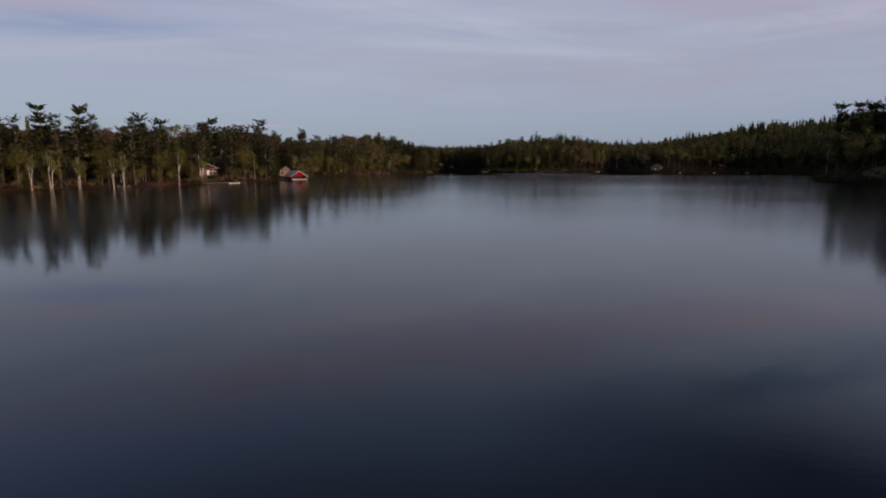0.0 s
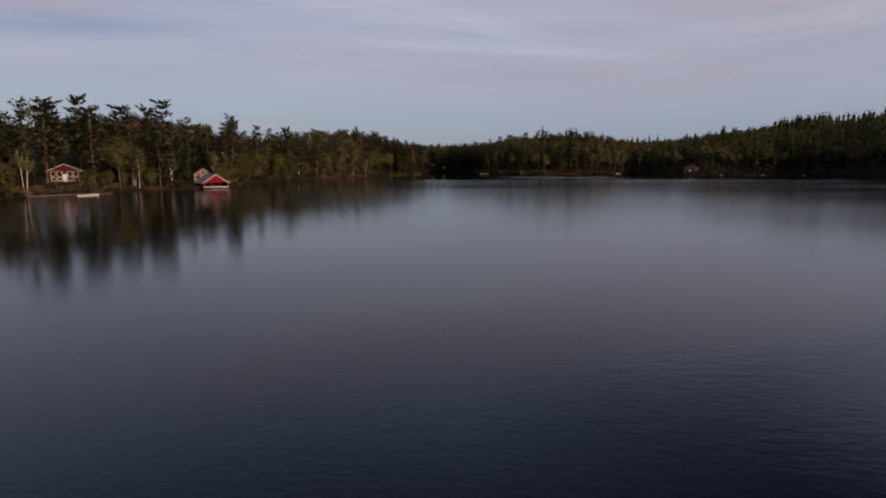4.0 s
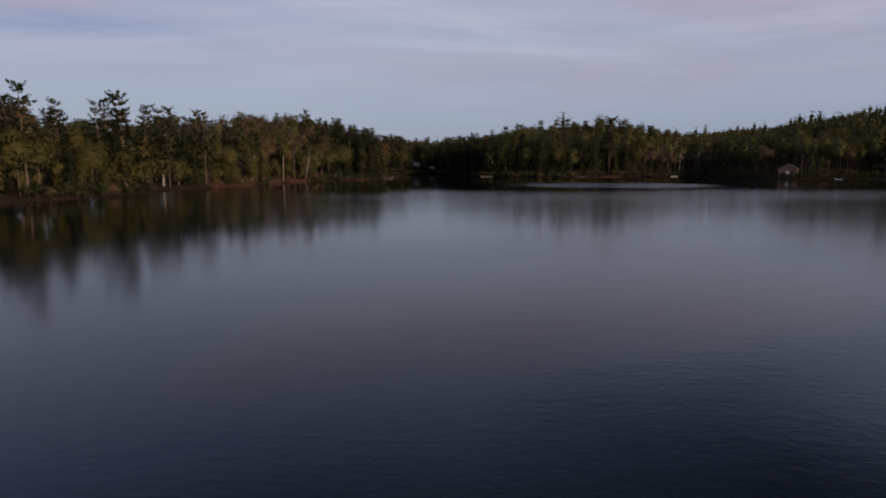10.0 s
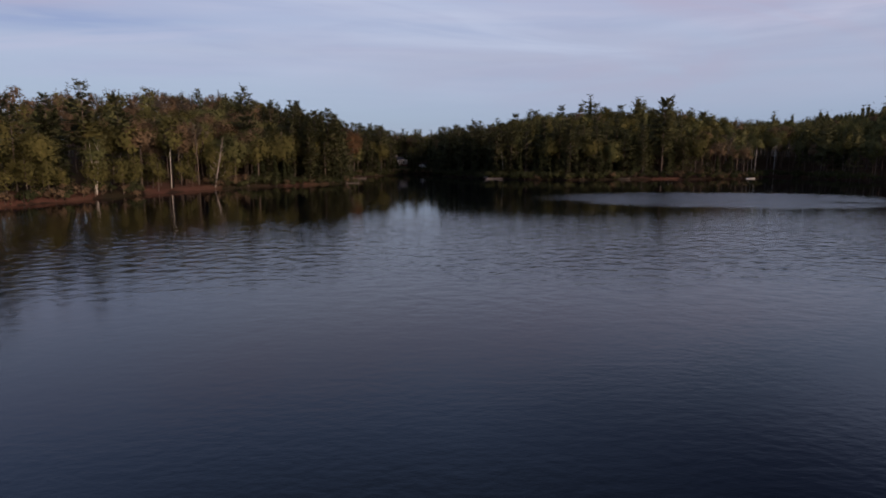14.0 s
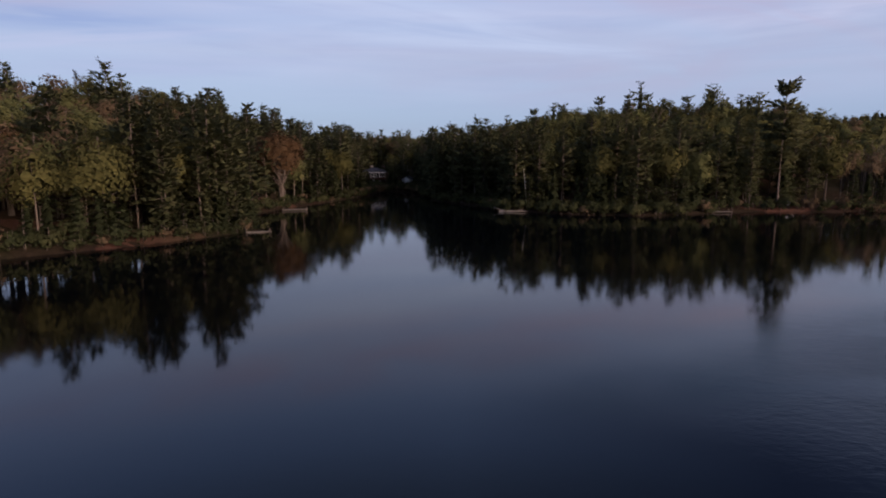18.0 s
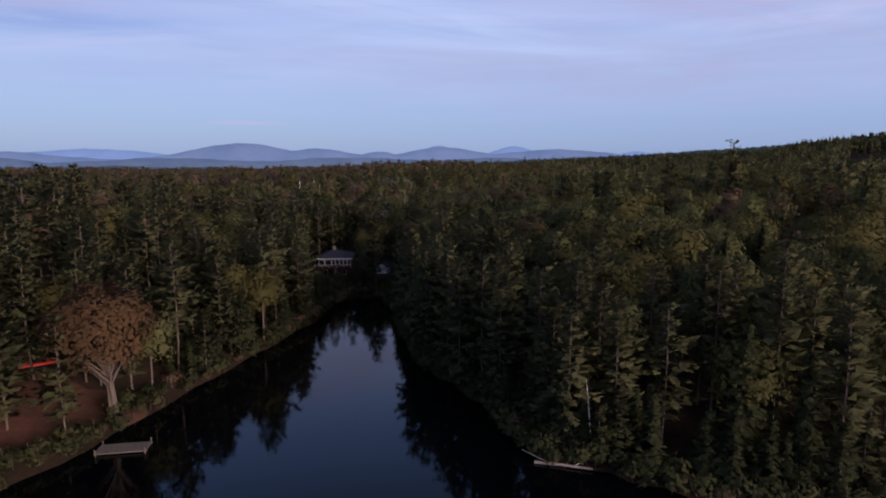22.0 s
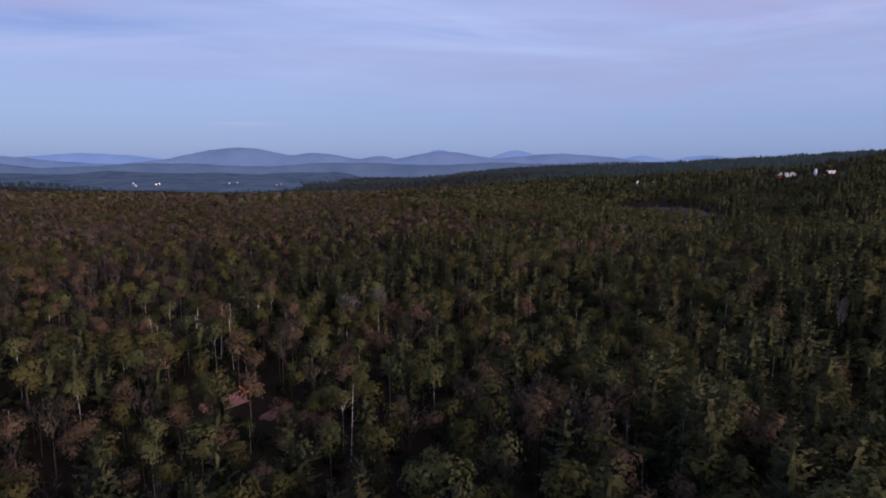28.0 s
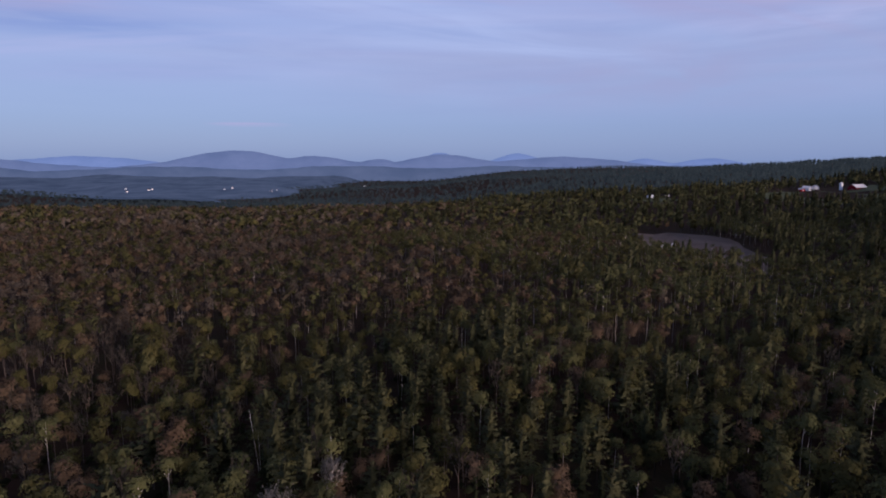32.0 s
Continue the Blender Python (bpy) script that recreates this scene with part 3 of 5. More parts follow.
def valley():
    """The broad valley beyond the woods, evening haze painted in as a blue glow."""
    xs, ys = np.linspace(-3600, 1100, 60), np.linspace(2380, 4700, 30)
    gx, gy = np.meshgrid(xs, ys)
    z = height(gx, gy) + 14.0 + 20 * step(2900, 4700, gy.ravel()) + 13 * np.sin(gx.ravel() / 240 + 1) * np.sin(gy.ravel() / 130) + 6 * np.sin(gx.ravel() / 95 + gy.ravel() / 150) - 70 * step(-650, -350, gx.ravel())
    i = (np.arange(29)[:, None] * 60 + np.arange(59)[None]).ravel()
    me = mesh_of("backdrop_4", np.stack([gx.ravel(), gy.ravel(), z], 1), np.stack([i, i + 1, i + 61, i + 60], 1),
                 [haze_glow_material("valley_haze_glow", (0.036, 0.047, 0.072), (0.062, 0.075, 0.108), 0.36, 0.010)])
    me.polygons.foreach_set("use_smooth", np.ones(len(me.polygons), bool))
    tagged(new("backdrop_4", me), "blue grey wooded valley floor, distance haze painted as glow", "valley", kind="structure")


valley()

# ---- trees ----
rng = np.random.default_rng(7)


def leaf_cards(centres, size, up, g, out=None):
    """Irregular small leaf triangles round the centres; up: how far they lie flat."""
    n = len(centres)
    nor = g.normal(size=(n, 3))
    nor /= np.linalg.norm(nor, axis=1)[:, None]
    nor = nor * (1 - up) + (np.array([0, 0, up]) if out is None else out * up)
    nor /= np.linalg.norm(nor, axis=1)[:, None]
    t = np.cross(nor, g.normal(size=(n, 3)))
    t /= np.linalg.norm(t, axis=1)[:, None] + 1e-9
    b = np.cross(nor, t)
    size = np.broadcast_to(size, (n,)) * g.uniform(0.65, 1.35, n)
    v = np.empty((n, 3, 3))
    for k in range(3):
        a = 2.094 * k + g.uniform(-0.5, 0.5, n)
        r = size * g.uniform(0.6, 1.2, n)
        v[:, k] = centres + (np.cos(a) * r)[:, None] * t + (np.sin(a) * r)[:, None] * b
    return v.reshape(-1, 3), np.arange(3 * n).reshape(n, 3)


def spike(a, b, r):
    """A thin three-sided branch from a to b."""
    a, b = np.array(a, float), np.array(b, float)
    d = (b - a) / (np.linalg.norm(b - a) + 1e-9)
    u = np.cross(d, (0.3, 0.2, 0.93))
    u /= np.linalg.norm(u) + 1e-9
    w = np.cross(d, u)
    ring = [a + r * (math.cos(q) * u + math.sin(q) * w) for q in (0, 2.09, 4.19)]
    return np.array(ring + [b]), np.array([(0, 1, 3), (1, 2, 3), (2, 0, 3)])


def trunk_line(h, lean, g, n=5):
    z = np.linspace(-0.4, h, n)
    bend = g.uniform(-0.012, 0.012, 2)
    return [(lean[0] * q + bend[0] * q * (h - q) * 0.3, lean[1] * q + bend[1] * q * (h - q) * 0.3, q) for q in z]


def along(line, z):
    L = np.array(line)
    return np.array([np.interp(z, L[:, 2], L[:, 0]), np.interp(z, L[:, 2], L[:, 1]), z])


def core(line, h, zs, radii, g, m=6):
    """The dense shaded inside of an evergreen crown: a ragged cone."""
    v = [tuple(along(line, zs[0] * h - 0.2))]
    for q, r in zip(zs, radii):
        a = along(line, q * h)
        v += [(a[0] + r * k * math.cos(6.283 * i / m + q * 9), a[1] + r * k * math.sin(6.283 * i / m + q * 9), a[2] + o) for i, k, o in zip(range(m), g.uniform(0.6, 1.3, m), g.uniform(-0.4, 0.4, m))]
    v.append(tuple(along(line, min(0.99, zs[-1] + 0.05) * h)))
    f = [(0, 1 + (k + 1) % m, 1 + k) for k in range(m)]
    for r in range(len(zs) - 1):
        o = 1 + r * m
        for k in range(m):
            f += [(o + k, o + (k + 1) % m, o + m + (k + 1) % m), (o + k, o + m + (k + 1) % m, o + m + k)]
    o = 1 + (len(zs) - 1) * m
    f += [(o + k, o + (k + 1) % m, len(v) - 1) for k in range(m)]
    return np.array(v), np.array(f)


def unit(v):
    return v / (np.linalg.norm(v, axis=1)[:, None] + 1e-9)


def facing(v, f, n):
    """Faces turned to the side that their shading normal looks to."""
    back = (face_normals(v, f) * n).sum(1) < 0
    f = f.copy()
    f[back] = f[back][:, ::-1]
    return f


def conifer(g, h=18, start=0.3, spread=3.6, levels=13, per=5, twigs=10, style="pine", sides=6, rings=5, miss=0.10, bark=0.19, sticks=True, lean=(0, 0), wide=0.36, inner=0.0, top=0.36, ragged=0.28):
    """Pine or hemlock: straight bole, tiers of limbs, each limb a flat fan of slim needle sprays."""
    line = trunk_line(h * 0.985, lean, g, rings)
    wood = [tube(line, np.linspace(bark, 0.05, len(line)) * h / 20, sides)]
    A, D, LN = [], [], []
    side = g.uniform(0, 6.28)
    for lv in range(levels):
        u = float(np.clip((lv + g.uniform(-0.22, 0.22)) / (levels - 1), 0, 1))
        tier = g.uniform(1 - ragged, 1 + ragged * 0.5)
        for b in range(per):
            if g.random() < miss:
                continue
            az = 6.283 * b / per + 1.9 * lv + g.uniform(-0.45, 0.45)
            if style == "pine":
                prof = min(1.0, 0.62 + 1.3 * u) * max(top, 1 - max(0.0, (u - 0.34) / 0.76) ** 1.8)
                rise = -0.10 + 0.62 * u ** 1.3 + g.normal() * 0.09
            else:
                prof = max(0.06, 1.02 - u) ** 0.78
                rise = -0.30 + 0.34 * u + g.normal() * 0.08
            ln = max(0.3, spread * prof * tier * g.uniform(0.66, 1.14) * (1 + 0.16 * math.cos(az - side)))
            q = min(0.985, start + (0.985 - start) * u + g.uniform(-0.2, 0.2) / levels * (1 - start))
            A.append(along(line, q * h))
            D.append((math.cos(az), math.sin(az), rise))
            LN.append(ln)
            if sticks:
                wood.append(spike(A[-1], A[-1] + np.array(D[-1]) * ln * 0.9, 0.022 + 0.008 * ln))
    A, D, LN = np.array(A), np.array(D), np.array(LN)
    n = len(A)
    E = np.stack([-D[:, 1], D[:, 0], np.zeros(n)], 1)
    s = np.tile(np.linspace(0.16, 0.93, twigs), (n, 1)) + g.uniform(-0.05, 0.05, (n, twigs))
    sd = np.where(np.arange(twigs) % 2, 1.0, -1.0)[None] * g.uniform(0.45, 1.0, (n, twigs))
    sd[:, -1] *= 0.2
    curl = (0.10 if style == "pine" else -0.12) * LN[:, None] * s ** 2
    roots = A[:, None] + D[:, None] * (LN[:, None] * s)[:, :, None] + np.stack([0 * s, 0 * s, curl], 2)
    lift = 0.34 if style == "pine" else 0.2
    roots = roots + g.normal(size=roots.shape) * (0.05, 0.05, 0.16)
    ways = D[:, None] * 0.85 + E[:, None] * sd[:, :, None] + g.normal(size=(n, twigs, 3)) * (0.10, 0.10, lift) + np.array([0, 0, 0.10 if style == "pine" else -0.12])
    ln = (0.30 * LN[:, None] + 0.32) * (1.25 - 0.75 * s) * g.uniform(0.75, 1.3, s.shape)
    roots, ways, ln = roots.reshape(-1, 3), unit(ways.reshape(-1, 3)), ln.ravel()
    flat = unit(np.cross(ways, np.array([0, 0, 1.0]) + g.normal(size=ways.shape) * 0.4))
    wd = (ln * wide + 0.05) * g.uniform(0.7, 1.3, len(ln))
    v = np.empty((len(ln), 3, 3))
    v[:, 0] = roots + ways * (0.22 * ln)[:, None] + flat * wd[:, None]
    v[:, 1] = roots - ways * (0.10 * ln)[:, None] - flat * (0.7 * wd)[:, None]
    v[:, 2] = roots + ways * ln[:, None]
    # the leader at the top
    k = max(3, twigs // 2)
    tip = along(line, h * 0.985)
    w = unit(g.normal(size=(k, 3)) * 0.55 + np.array([0, 0, 1.0]))
    r0 = tip + np.outer(g.uniform(-0.6, 0.1, k), (0, 0, 1.0))
    fl = unit(np.cross(w, g.normal(size=(k, 3))))
    lv_ = np.stack([r0 + fl * 0.10, r0 - fl * 0.10, r0 + w * 0.7], 1)
    v = np.concatenate([v, lv_]).reshape(-1, 3)
    f = np.arange(len(v)).reshape(-1, 3)
    c = v.reshape(-1, 3, 3).mean(1)
    ax = np.stack([np.interp(c[:, 2], np.array(line)[:, 2], np.array(line)[:, j]) for j in (0, 1)], 1)
    rad = unit(np.column_stack([c[:, :2] - ax, np.zeros(len(c))]))
    nor = unit(rad * 0.60 + np.array([0, 0, 0.68]) + g.normal(size=c.shape) * 0.16)
    f = facing(v, f, nor)
    if inner:
        zs = np.linspace(start + 0.04, 0.90, 6)
        us = (zs - start) / (1 - start)
        pr = [min(1.0, 0.62 + 1.3 * u) * max(top, 1 - max(0.0, (u - 0.3) / 0.74) ** 1.6) if style == "pine" else (1.02 - u) ** 0.78 for u in us]
        cv, cf = core(line, h, zs, [spread * inner * p * g.uniform(0.75, 1.1) for p in pr], g, 5)
        cn = face_normals(cv, cf)
        out = unit(np.column_stack([cv[cf].mean(1)[:, :2], np.full(len(cf), 0.6)]))
        cf = facing(cv, cf, out)
        v, f, nor = np.concatenate([v, cv]), np.concatenate([f, cf + len(v)]), np.concatenate([nor, unit(0.5 * out + 0.5 * np.where((cn * out).sum(1)[:, None] < 0, -cn, cn))])
    return join(wood), (v, f), nor


OCTA_V = np.array([(1, 0, 0), (-1, 0, 0), (0, 1, 0), (0, -1, 0), (0, 0, 1), (0, 0, -1)], float)
OCTA_F = np.array([(0, 2, 4), (2, 1, 4), (1, 3, 4), (3, 0, 4), (2, 0, 5), (1, 2, 5), (3, 1, 5), (0, 3, 5)])


def leafy(g, h=15, width=3.6, base=0.35, puffs=16, leaves=40, size=0.24, stems=1, bark=0.19, limbs=8, sides=6, rings=5, heart=0.74, dome=0.5, small=1.0):
    """Maple, oak or birch: forking limbs that each carry a rounded puff of many small leaves."""
    wood, cv, cf, cn, n0 = [], [], [], [], 0
    for st in range(stems):
        lean = g.uniform(-0.10, 0.10, 2) if stems > 1 else g.uniform(-0.025, 0.025, 2)
        line = trunk_line(h * 0.84, lean, g, rings)
        line = [(x + 0.35 * (st - (stems - 1) / 2), y, z) for x, y, z in line]
        wood.append(tube(line, np.linspace(bark, 0.04, len(line)), sides))
        half = h * (1 - base) / 2
        wd = width * (1.0 if stems == 1 else 0.78)
        ctr = along(line, min(h * 0.84, h * base + half * 0.9))
        ext = np.array([wd, wd, half])
        k = puffs // stems
        z = g.uniform(-0.75, 1.0, k) * 0.5 + np.linspace(-0.62, 1.0, k) * 0.5
        a = g.uniform(0, 6.28) + 2.4 * np.arange(k) + g.uniform(-0.5, 0.5, k)
        rr = np.sqrt(np.clip(1 - np.clip(z, -0.5, 1) ** 2, 0.03, 1)) * np.clip(1 + 0.5 * np.minimum(z, 0), 0.5, 1) * (1 - dome * 0.35 * np.clip(z, 0, 1))
        fac = g.uniform(0.46, 0.70, k)
        pc = np.stack([np.cos(a) * rr * fac, np.sin(a) * rr * fac, z * 0.76], 1) * ext + ctr
        pr = wd * g.uniform(0.36, 0.56, k) * (1.1 - 0.25 * np.clip(z, 0, 1)) * small
        d = unit(g.normal(size=(k * leaves, 3)) + np.array([0, 0, 0.35]))
        c, r = np.repeat(pc, leaves, 0), np.repeat(pr, leaves)
        pos = c + d * r[:, None] * (1, 1, 0.86) * (1.16 - 0.52 * g.random(len(d)) ** 1.4)[:, None]
        out = unit((pos - ctr) / ext)
        nn = unit(0.30 * d + 0.85 * out + np.array([0, 0, 0.40]) + 0.10 * g.normal(size=d.shape))
        v, f = leaf_cards(pos, size, 0.70, g, nn)
        cv.append(v)
        cf.append(facing(v, f, nn) + n0)
        cn.append(nn)
        n0 += len(v)
        if heart:
            hv = pc[:, None] + OCTA_V[None] * (pr * heart)[:, None, None] * g.uniform(0.75, 1.2, (k, 6, 1)) * (1, 1, 0.85)
            hf = (OCTA_F[None] + (6 * np.arange(k))[:, None, None]).reshape(-1, 3)
            hv = hv.reshape(-1, 3)
            hn = unit(unit(hv[hf].mean(1) - np.repeat(pc, 8, 0)) * 0.3 + unit((hv[hf].mean(1) - ctr) / ext) * 0.8 + np.array([0, 0, 0.3]))
            cv.append(hv)
            cf.append(facing(hv, hf, hn) + n0)
            cn.append(hn)
            n0 += len(hv)
        for j in g.permutation(k)[:limbs]:
            z0 = min(h * 0.8, max(h * base * 0.8, pc[j, 2] - np.hypot(*(pc[j] - ctr)[:2]) * 1.1 - 0.8))
            wood.append(spike(along(line, z0), pc[j] + (pc[j] - along(line, z0)) * 0.1, 0.05 + 0.010 * width))
    return join(wood), (np.concatenate(cv), np.concatenate(cf)), np.concatenate(cn)


def twiggy(g, h=14, width=2.6, base=0.4, twigs=90, slim=0.05, leaves=40, size=0.16, bark=0.12, limbs=9, sides=4, rings=4):
    """A tree hardly in leaf: a vase of rising limbs that end in fine twigs, with buds and tiny leaves."""
    line = trunk_line(h * 0.78, g.uniform(-0.03, 0.03, 2), g, rings)
    wood = [tube(line, np.linspace(bark, 0.05, rings), sides)]
    ends, ways = [], []
    for k in range(limbs):
        az = 2.4 * k + g.uniform(-0.4, 0.4)
        q = h * (base * 0.8 + (0.76 - base * 0.8) * k / limbs)
        a = along(line, q)
        r = width * g.uniform(0.55, 0.95) * (1.0 - 0.5 * k / limbs)
        b = a + np.array([math.cos(az) * r, math.sin(az) * r, (h - q) * g.uniform(0.40, 0.72)])
        wood.append(spike(a, b, 0.045 + 0.006 * h * 0.5))
        for t in (0.35, 0.6, 0.8, 0.95):
            ends.append(a + (b - a) * t)
            ways.append((b - a) / np.linalg.norm(b - a))
    ends, ways = np.array(ends), np.array(ways)
    i = g.integers(0, len(ends), twigs)
    w = unit(ways[i] + g.normal(size=(twigs, 3)) * 0.48 + np.array([0, 0, 0.35]))
    roots = ends[i] + g.normal(size=(twigs, 3)) * 0.15
    ln = h * 0.115 * g.uniform(0.6, 1.3, twigs)
    fl = unit(np.cross(w, g.normal(size=(twigs, 3))))
    v = np.stack([roots + fl * slim, roots - fl * slim, roots + w * ln[:, None]], 1).reshape(-1, 3)
    j = g.integers(0, twigs, leaves)
    pos = roots[j] + w[j] * (ln[j] * g.uniform(0.4, 1.05, leaves))[:, None] + g.normal(size=(leaves, 3)) * 0.12
    lv, lf = leaf_cards(pos, size, 0.3, g)
    f = np.concatenate([np.arange(len(v)).reshape(-1, 3), lf + len(v)])
    v = np.concatenate([v, lv])
    c = v[f].mean(1)
    mid = np.array([*along(line, h * 0.6)])
    n = unit(unit(c - mid) * 0.6 + np.array([0, 0, 0.5]) + 0.2 * g.normal(size=c.shape))
    return join(wood), (v, facing(v, f, n)), n


def thing_tree(name, shapes, mats, label, category, places, group):
    """Each distinct shape is built once with trunk and crown, then copied to its places: x, y, turn, size."""
    protos = []
    for (wv, wf), (cv, cf), cn in shapes:
        protos.append((mesh_of("trunk", wv, wf, [mats[0]]), mesh_of("crown", cv, cf, [mats[1]])))
        set_normals(protos[-1][1], cn)
    for p in protos:
        p[0].polygons.foreach_set("use_smooth", np.ones(len(p[0].polygons), bool))
    made = {}
    for i, (x, y, turn, s) in enumerate(places):
        k = i % len(protos)
        m = pose(x, y, ground_z(x, y), 0, 0, turn) @ Matrix.Scale(s, 4)
        if k not in made:
            ob = new(name)
            part("trunk", protos[k][0], ob)
            part("crown", protos[k][1], ob)
            tagged(ob, label, category, group)
            ob.matrix_basis = m
            made[k] = (ob, Matrix.Scale(1 / s, 4))
        else:
            src = made[k][0]
            c = src.copy()
            scene.collection.objects.link(c)
            for o in src.children:
                q = o.copy()
                scene.collection.objects.link(q)
                q.parent = c
            c.matrix_basis = m


def scatter(x0, x1, y0, y1, gap, g):
    """Jittered places over a stretch of the plan."""
    gx, gy = np.meshgrid(np.arange(x0, x1, gap), np.arange(y0, y1, gap))
    p = np.stack([gx.ravel(), gy.ravel()], 1) + g.uniform(-0.46, 0.46, (gx.size, 2)) * gap
    return p


CLEAR = [(-4, 588, 9.5, 8), (-3.5, 572, 7, 13), (9.5, 583, 5, 8), (13, 568, 3.5, 6), (-20, 662, 14, 8), (-10, 660, 6, 7), (-70, 254, 8, 8), (-70, 264, 5, 6), (-94, 236, 7.5, 8), (-88, 222, 6.5, 9), (-83, 211, 4, 5),
         (-26, 502, 6, 5), (100, 492, 16, 3.5), (165, 457, 7, 6), 
         (690, 1590, 62, 40), (650, 1520, 66, 95), (600, 1400, 82, 150), (735, 1550, 40, 50), (411, 1600, 24, 26), (396, 1560, 30, 80), (258, 1098, 42, 108), (166, 222, 5, 5), (-36.5, 418, 5.5, 4)]


def free(p, pad=0.0):
    ok = np.ones(len(p), bool)
    for cx, cy, rx, ry in CLEAR:
        ok &= ((p[:, 0] - cx) / (rx + pad)) ** 2 + ((p[:, 1] - cy) / (ry + pad)) ** 2 > 1
    return ok


def forest(name, places, kinds, label, tall=1.0, kind="stuff"):
    """Trees past counting, joined: one object of stuff. kinds: (share, shapes, bark, leaf)."""
    g = np.random.default_rng(len(places) + 3)
    pick = g.choice(len(kinds), len(places), p=np.array([k[0] for k in kinds]) / sum(k[0] for k in kinds))
    # kinds gather in stands
    stand = np.sin(places[:, 0] / 37 + 1) * np.sin(places[:, 1] / 45) + 0.6 * np.sin(places[:, 0] / 14 - places[:, 1] / 19)
    stand = stand - np.clip(places[:, 0] - 30, -120, 300) / 100
    order = np.argsort(stand + g.normal(size=len(places)) * 1.3)
    pick[order] = np.sort(pick)
    z = height(places[:, 0], places[:, 1])
    mats, vs, fs, mi, ns, n = [], [], [], [], [], 0
    for k, (share, shapes, bark, leaf) in enumerate(kinds):
        if M[bark] not in mats:
            mats.append(M[bark])
        if M[leaf] not in mats:
            mats.append(M[leaf])
        ib, il = mats.index(M[bark]), mats.index(M[leaf])
        which = np.flatnonzero(pick == k)
        var = g.integers(0, len(shapes), len(which))
        for j, ((wv, wf), (cv, cf), cn) in enumerate(shapes):
            ids = which[var == j]
            if not len(ids):
                continue
            n0 = np.concatenate([face_normals(wv, wf), cn])
            v0 = np.concatenate([wv, cv])
            f0 = np.concatenate([wf, cf + len(wv)])
            m0 = np.concatenate([np.full(len(wf), ib), np.full(len(cf), il)])
            a, s = g.uniform(0, 6.28, len(ids)), np.clip(g.normal(1.0, 0.16, len(ids)) * (1 + 0.14 * np.sin(places[ids, 0] / 23 + 2) * np.sin(places[ids, 1] / 27)), 0.55, 1.22) * tall
            ca, sa = np.cos(a), np.sin(a)
            nn = np.empty((len(ids), len(n0), 3), np.float32)
            nn[:, :, 0] = ca[:, None] * n0[None, :, 0] - sa[:, None] * n0[None, :, 1]
            nn[:, :, 1] = sa[:, None] * n0[None, :, 0] + ca[:, None] * n0[None, :, 1]
            nn[:, :, 2] = n0[None, :, 2]
            ns.append(nn.reshape(-1, 3))
            c, sn = np.cos(a) * s, np.sin(a) * s
            out = np.empty((len(ids), len(v0), 3))
            out[:, :, 0] = c[:, None] * v0[None, :, 0] - sn[:, None] * v0[None, :, 1] + places[ids, 0][:, None]
            out[:, :, 1] = sn[:, None] * v0[None, :, 0] + c[:, None] * v0[None, :, 1] + places[ids, 1][:, None]
            out[:, :, 2] = s[:, None] * v0[None, :, 2] + z[ids][:, None]
            vs.append(out.reshape(-1, 3))
            fs.append((f0[None] + (np.arange(len(ids)) * len(v0))[:, None, None]).reshape(-1, 3) + n)
            mi.append(np.tile(m0, len(ids)))
            n += len(ids) * len(v0)
    me = mesh_of(name, np.concatenate(vs), np.concatenate(fs), mats, np.concatenate(mi))
    set_normals(me, np.concatenate(ns))
    tagged(new(name, me), label, "forest", kind=kind)


def shapes(fn, n, seed, **kw):
    return [fn(np.random.default_rng(seed + 17 * i), **kw) for i in range(n)]


# near trees, one by one
PINES = shapes(conifer, 5, 1, h=17, start=0.24, spread=3.6, levels=15) + shapes(conifer, 4, 2, start=0.34, h=18.5, spread=3.6, levels=14) + shapes(conifer, 3, 3, start=0.12, h=14.5, spread=3.4, levels=15)
HEMS = shapes(conifer, 5, 11, style="hemlock", h=14, start=0.04, spread=3.2, levels=18, per=6, twigs=9, inner=0.42, ragged=0.2)
OLIVES = shapes(leafy, 6, 21, h=15, width=4.0, base=0.20, puffs=20, leaves=120, size=0.245, heart=0.42, limbs=0)
RUSTS = shapes(leafy, 3, 31, h=14.5, width=3.7, base=0.25, puffs=20, leaves=110, size=0.24, heart=0.38, limbs=3)
BIRCHES = shapes(leafy, 4, 41, h=11.5, width=2.6, base=0.28, puffs=14, leaves=56, size=0.25, stems=2, bark=0.08, limbs=4, heart=0.0)
BANKPINES = shapes(conifer, 6, 5, start=0.26, h=18.5, spread=3.9, levels=13, top=0.42, miss=0.16)
YOUNG = shapes(conifer, 5, 15, style="hemlock", h=7.5, start=0.03, spread=2.2, levels=12, per=6, twigs=8, inner=0.5) + shapes(conifer, 3, 16, h=9, start=0.06, spread=2.5, levels=12, twigs=9)


def near_stretch(p):
    d = inland(p[:, 0], p[:, 1])
    return d, free(p) & (d > 1.4)


p = scatter(-62, 118, 425, 606, 5.0, rng)
d, ok = near_stretch(p)
near = p[ok & (d < 46)]
nd = inland(near[:, 0], near[:, 1])
roll = rng.random(len(near))
knd = np.where(roll < 0.30, 0, np.where(roll < 0.46, 1, np.where(roll < 0.88, 2, 3)))
knd[(nd < 6) & (roll > 0.30) & (roll < 0.80) & (near[:, 0] > 20)] = 1
knd[(near[:, 0] > 38) & (nd > 12) & (roll < 0.36)] = 2
bankside = (nd < 20) & (rng.random(len(near)) < np.where((near[:, 0] < -20) & (near[:, 1] < 480), 0.22, 0.60))
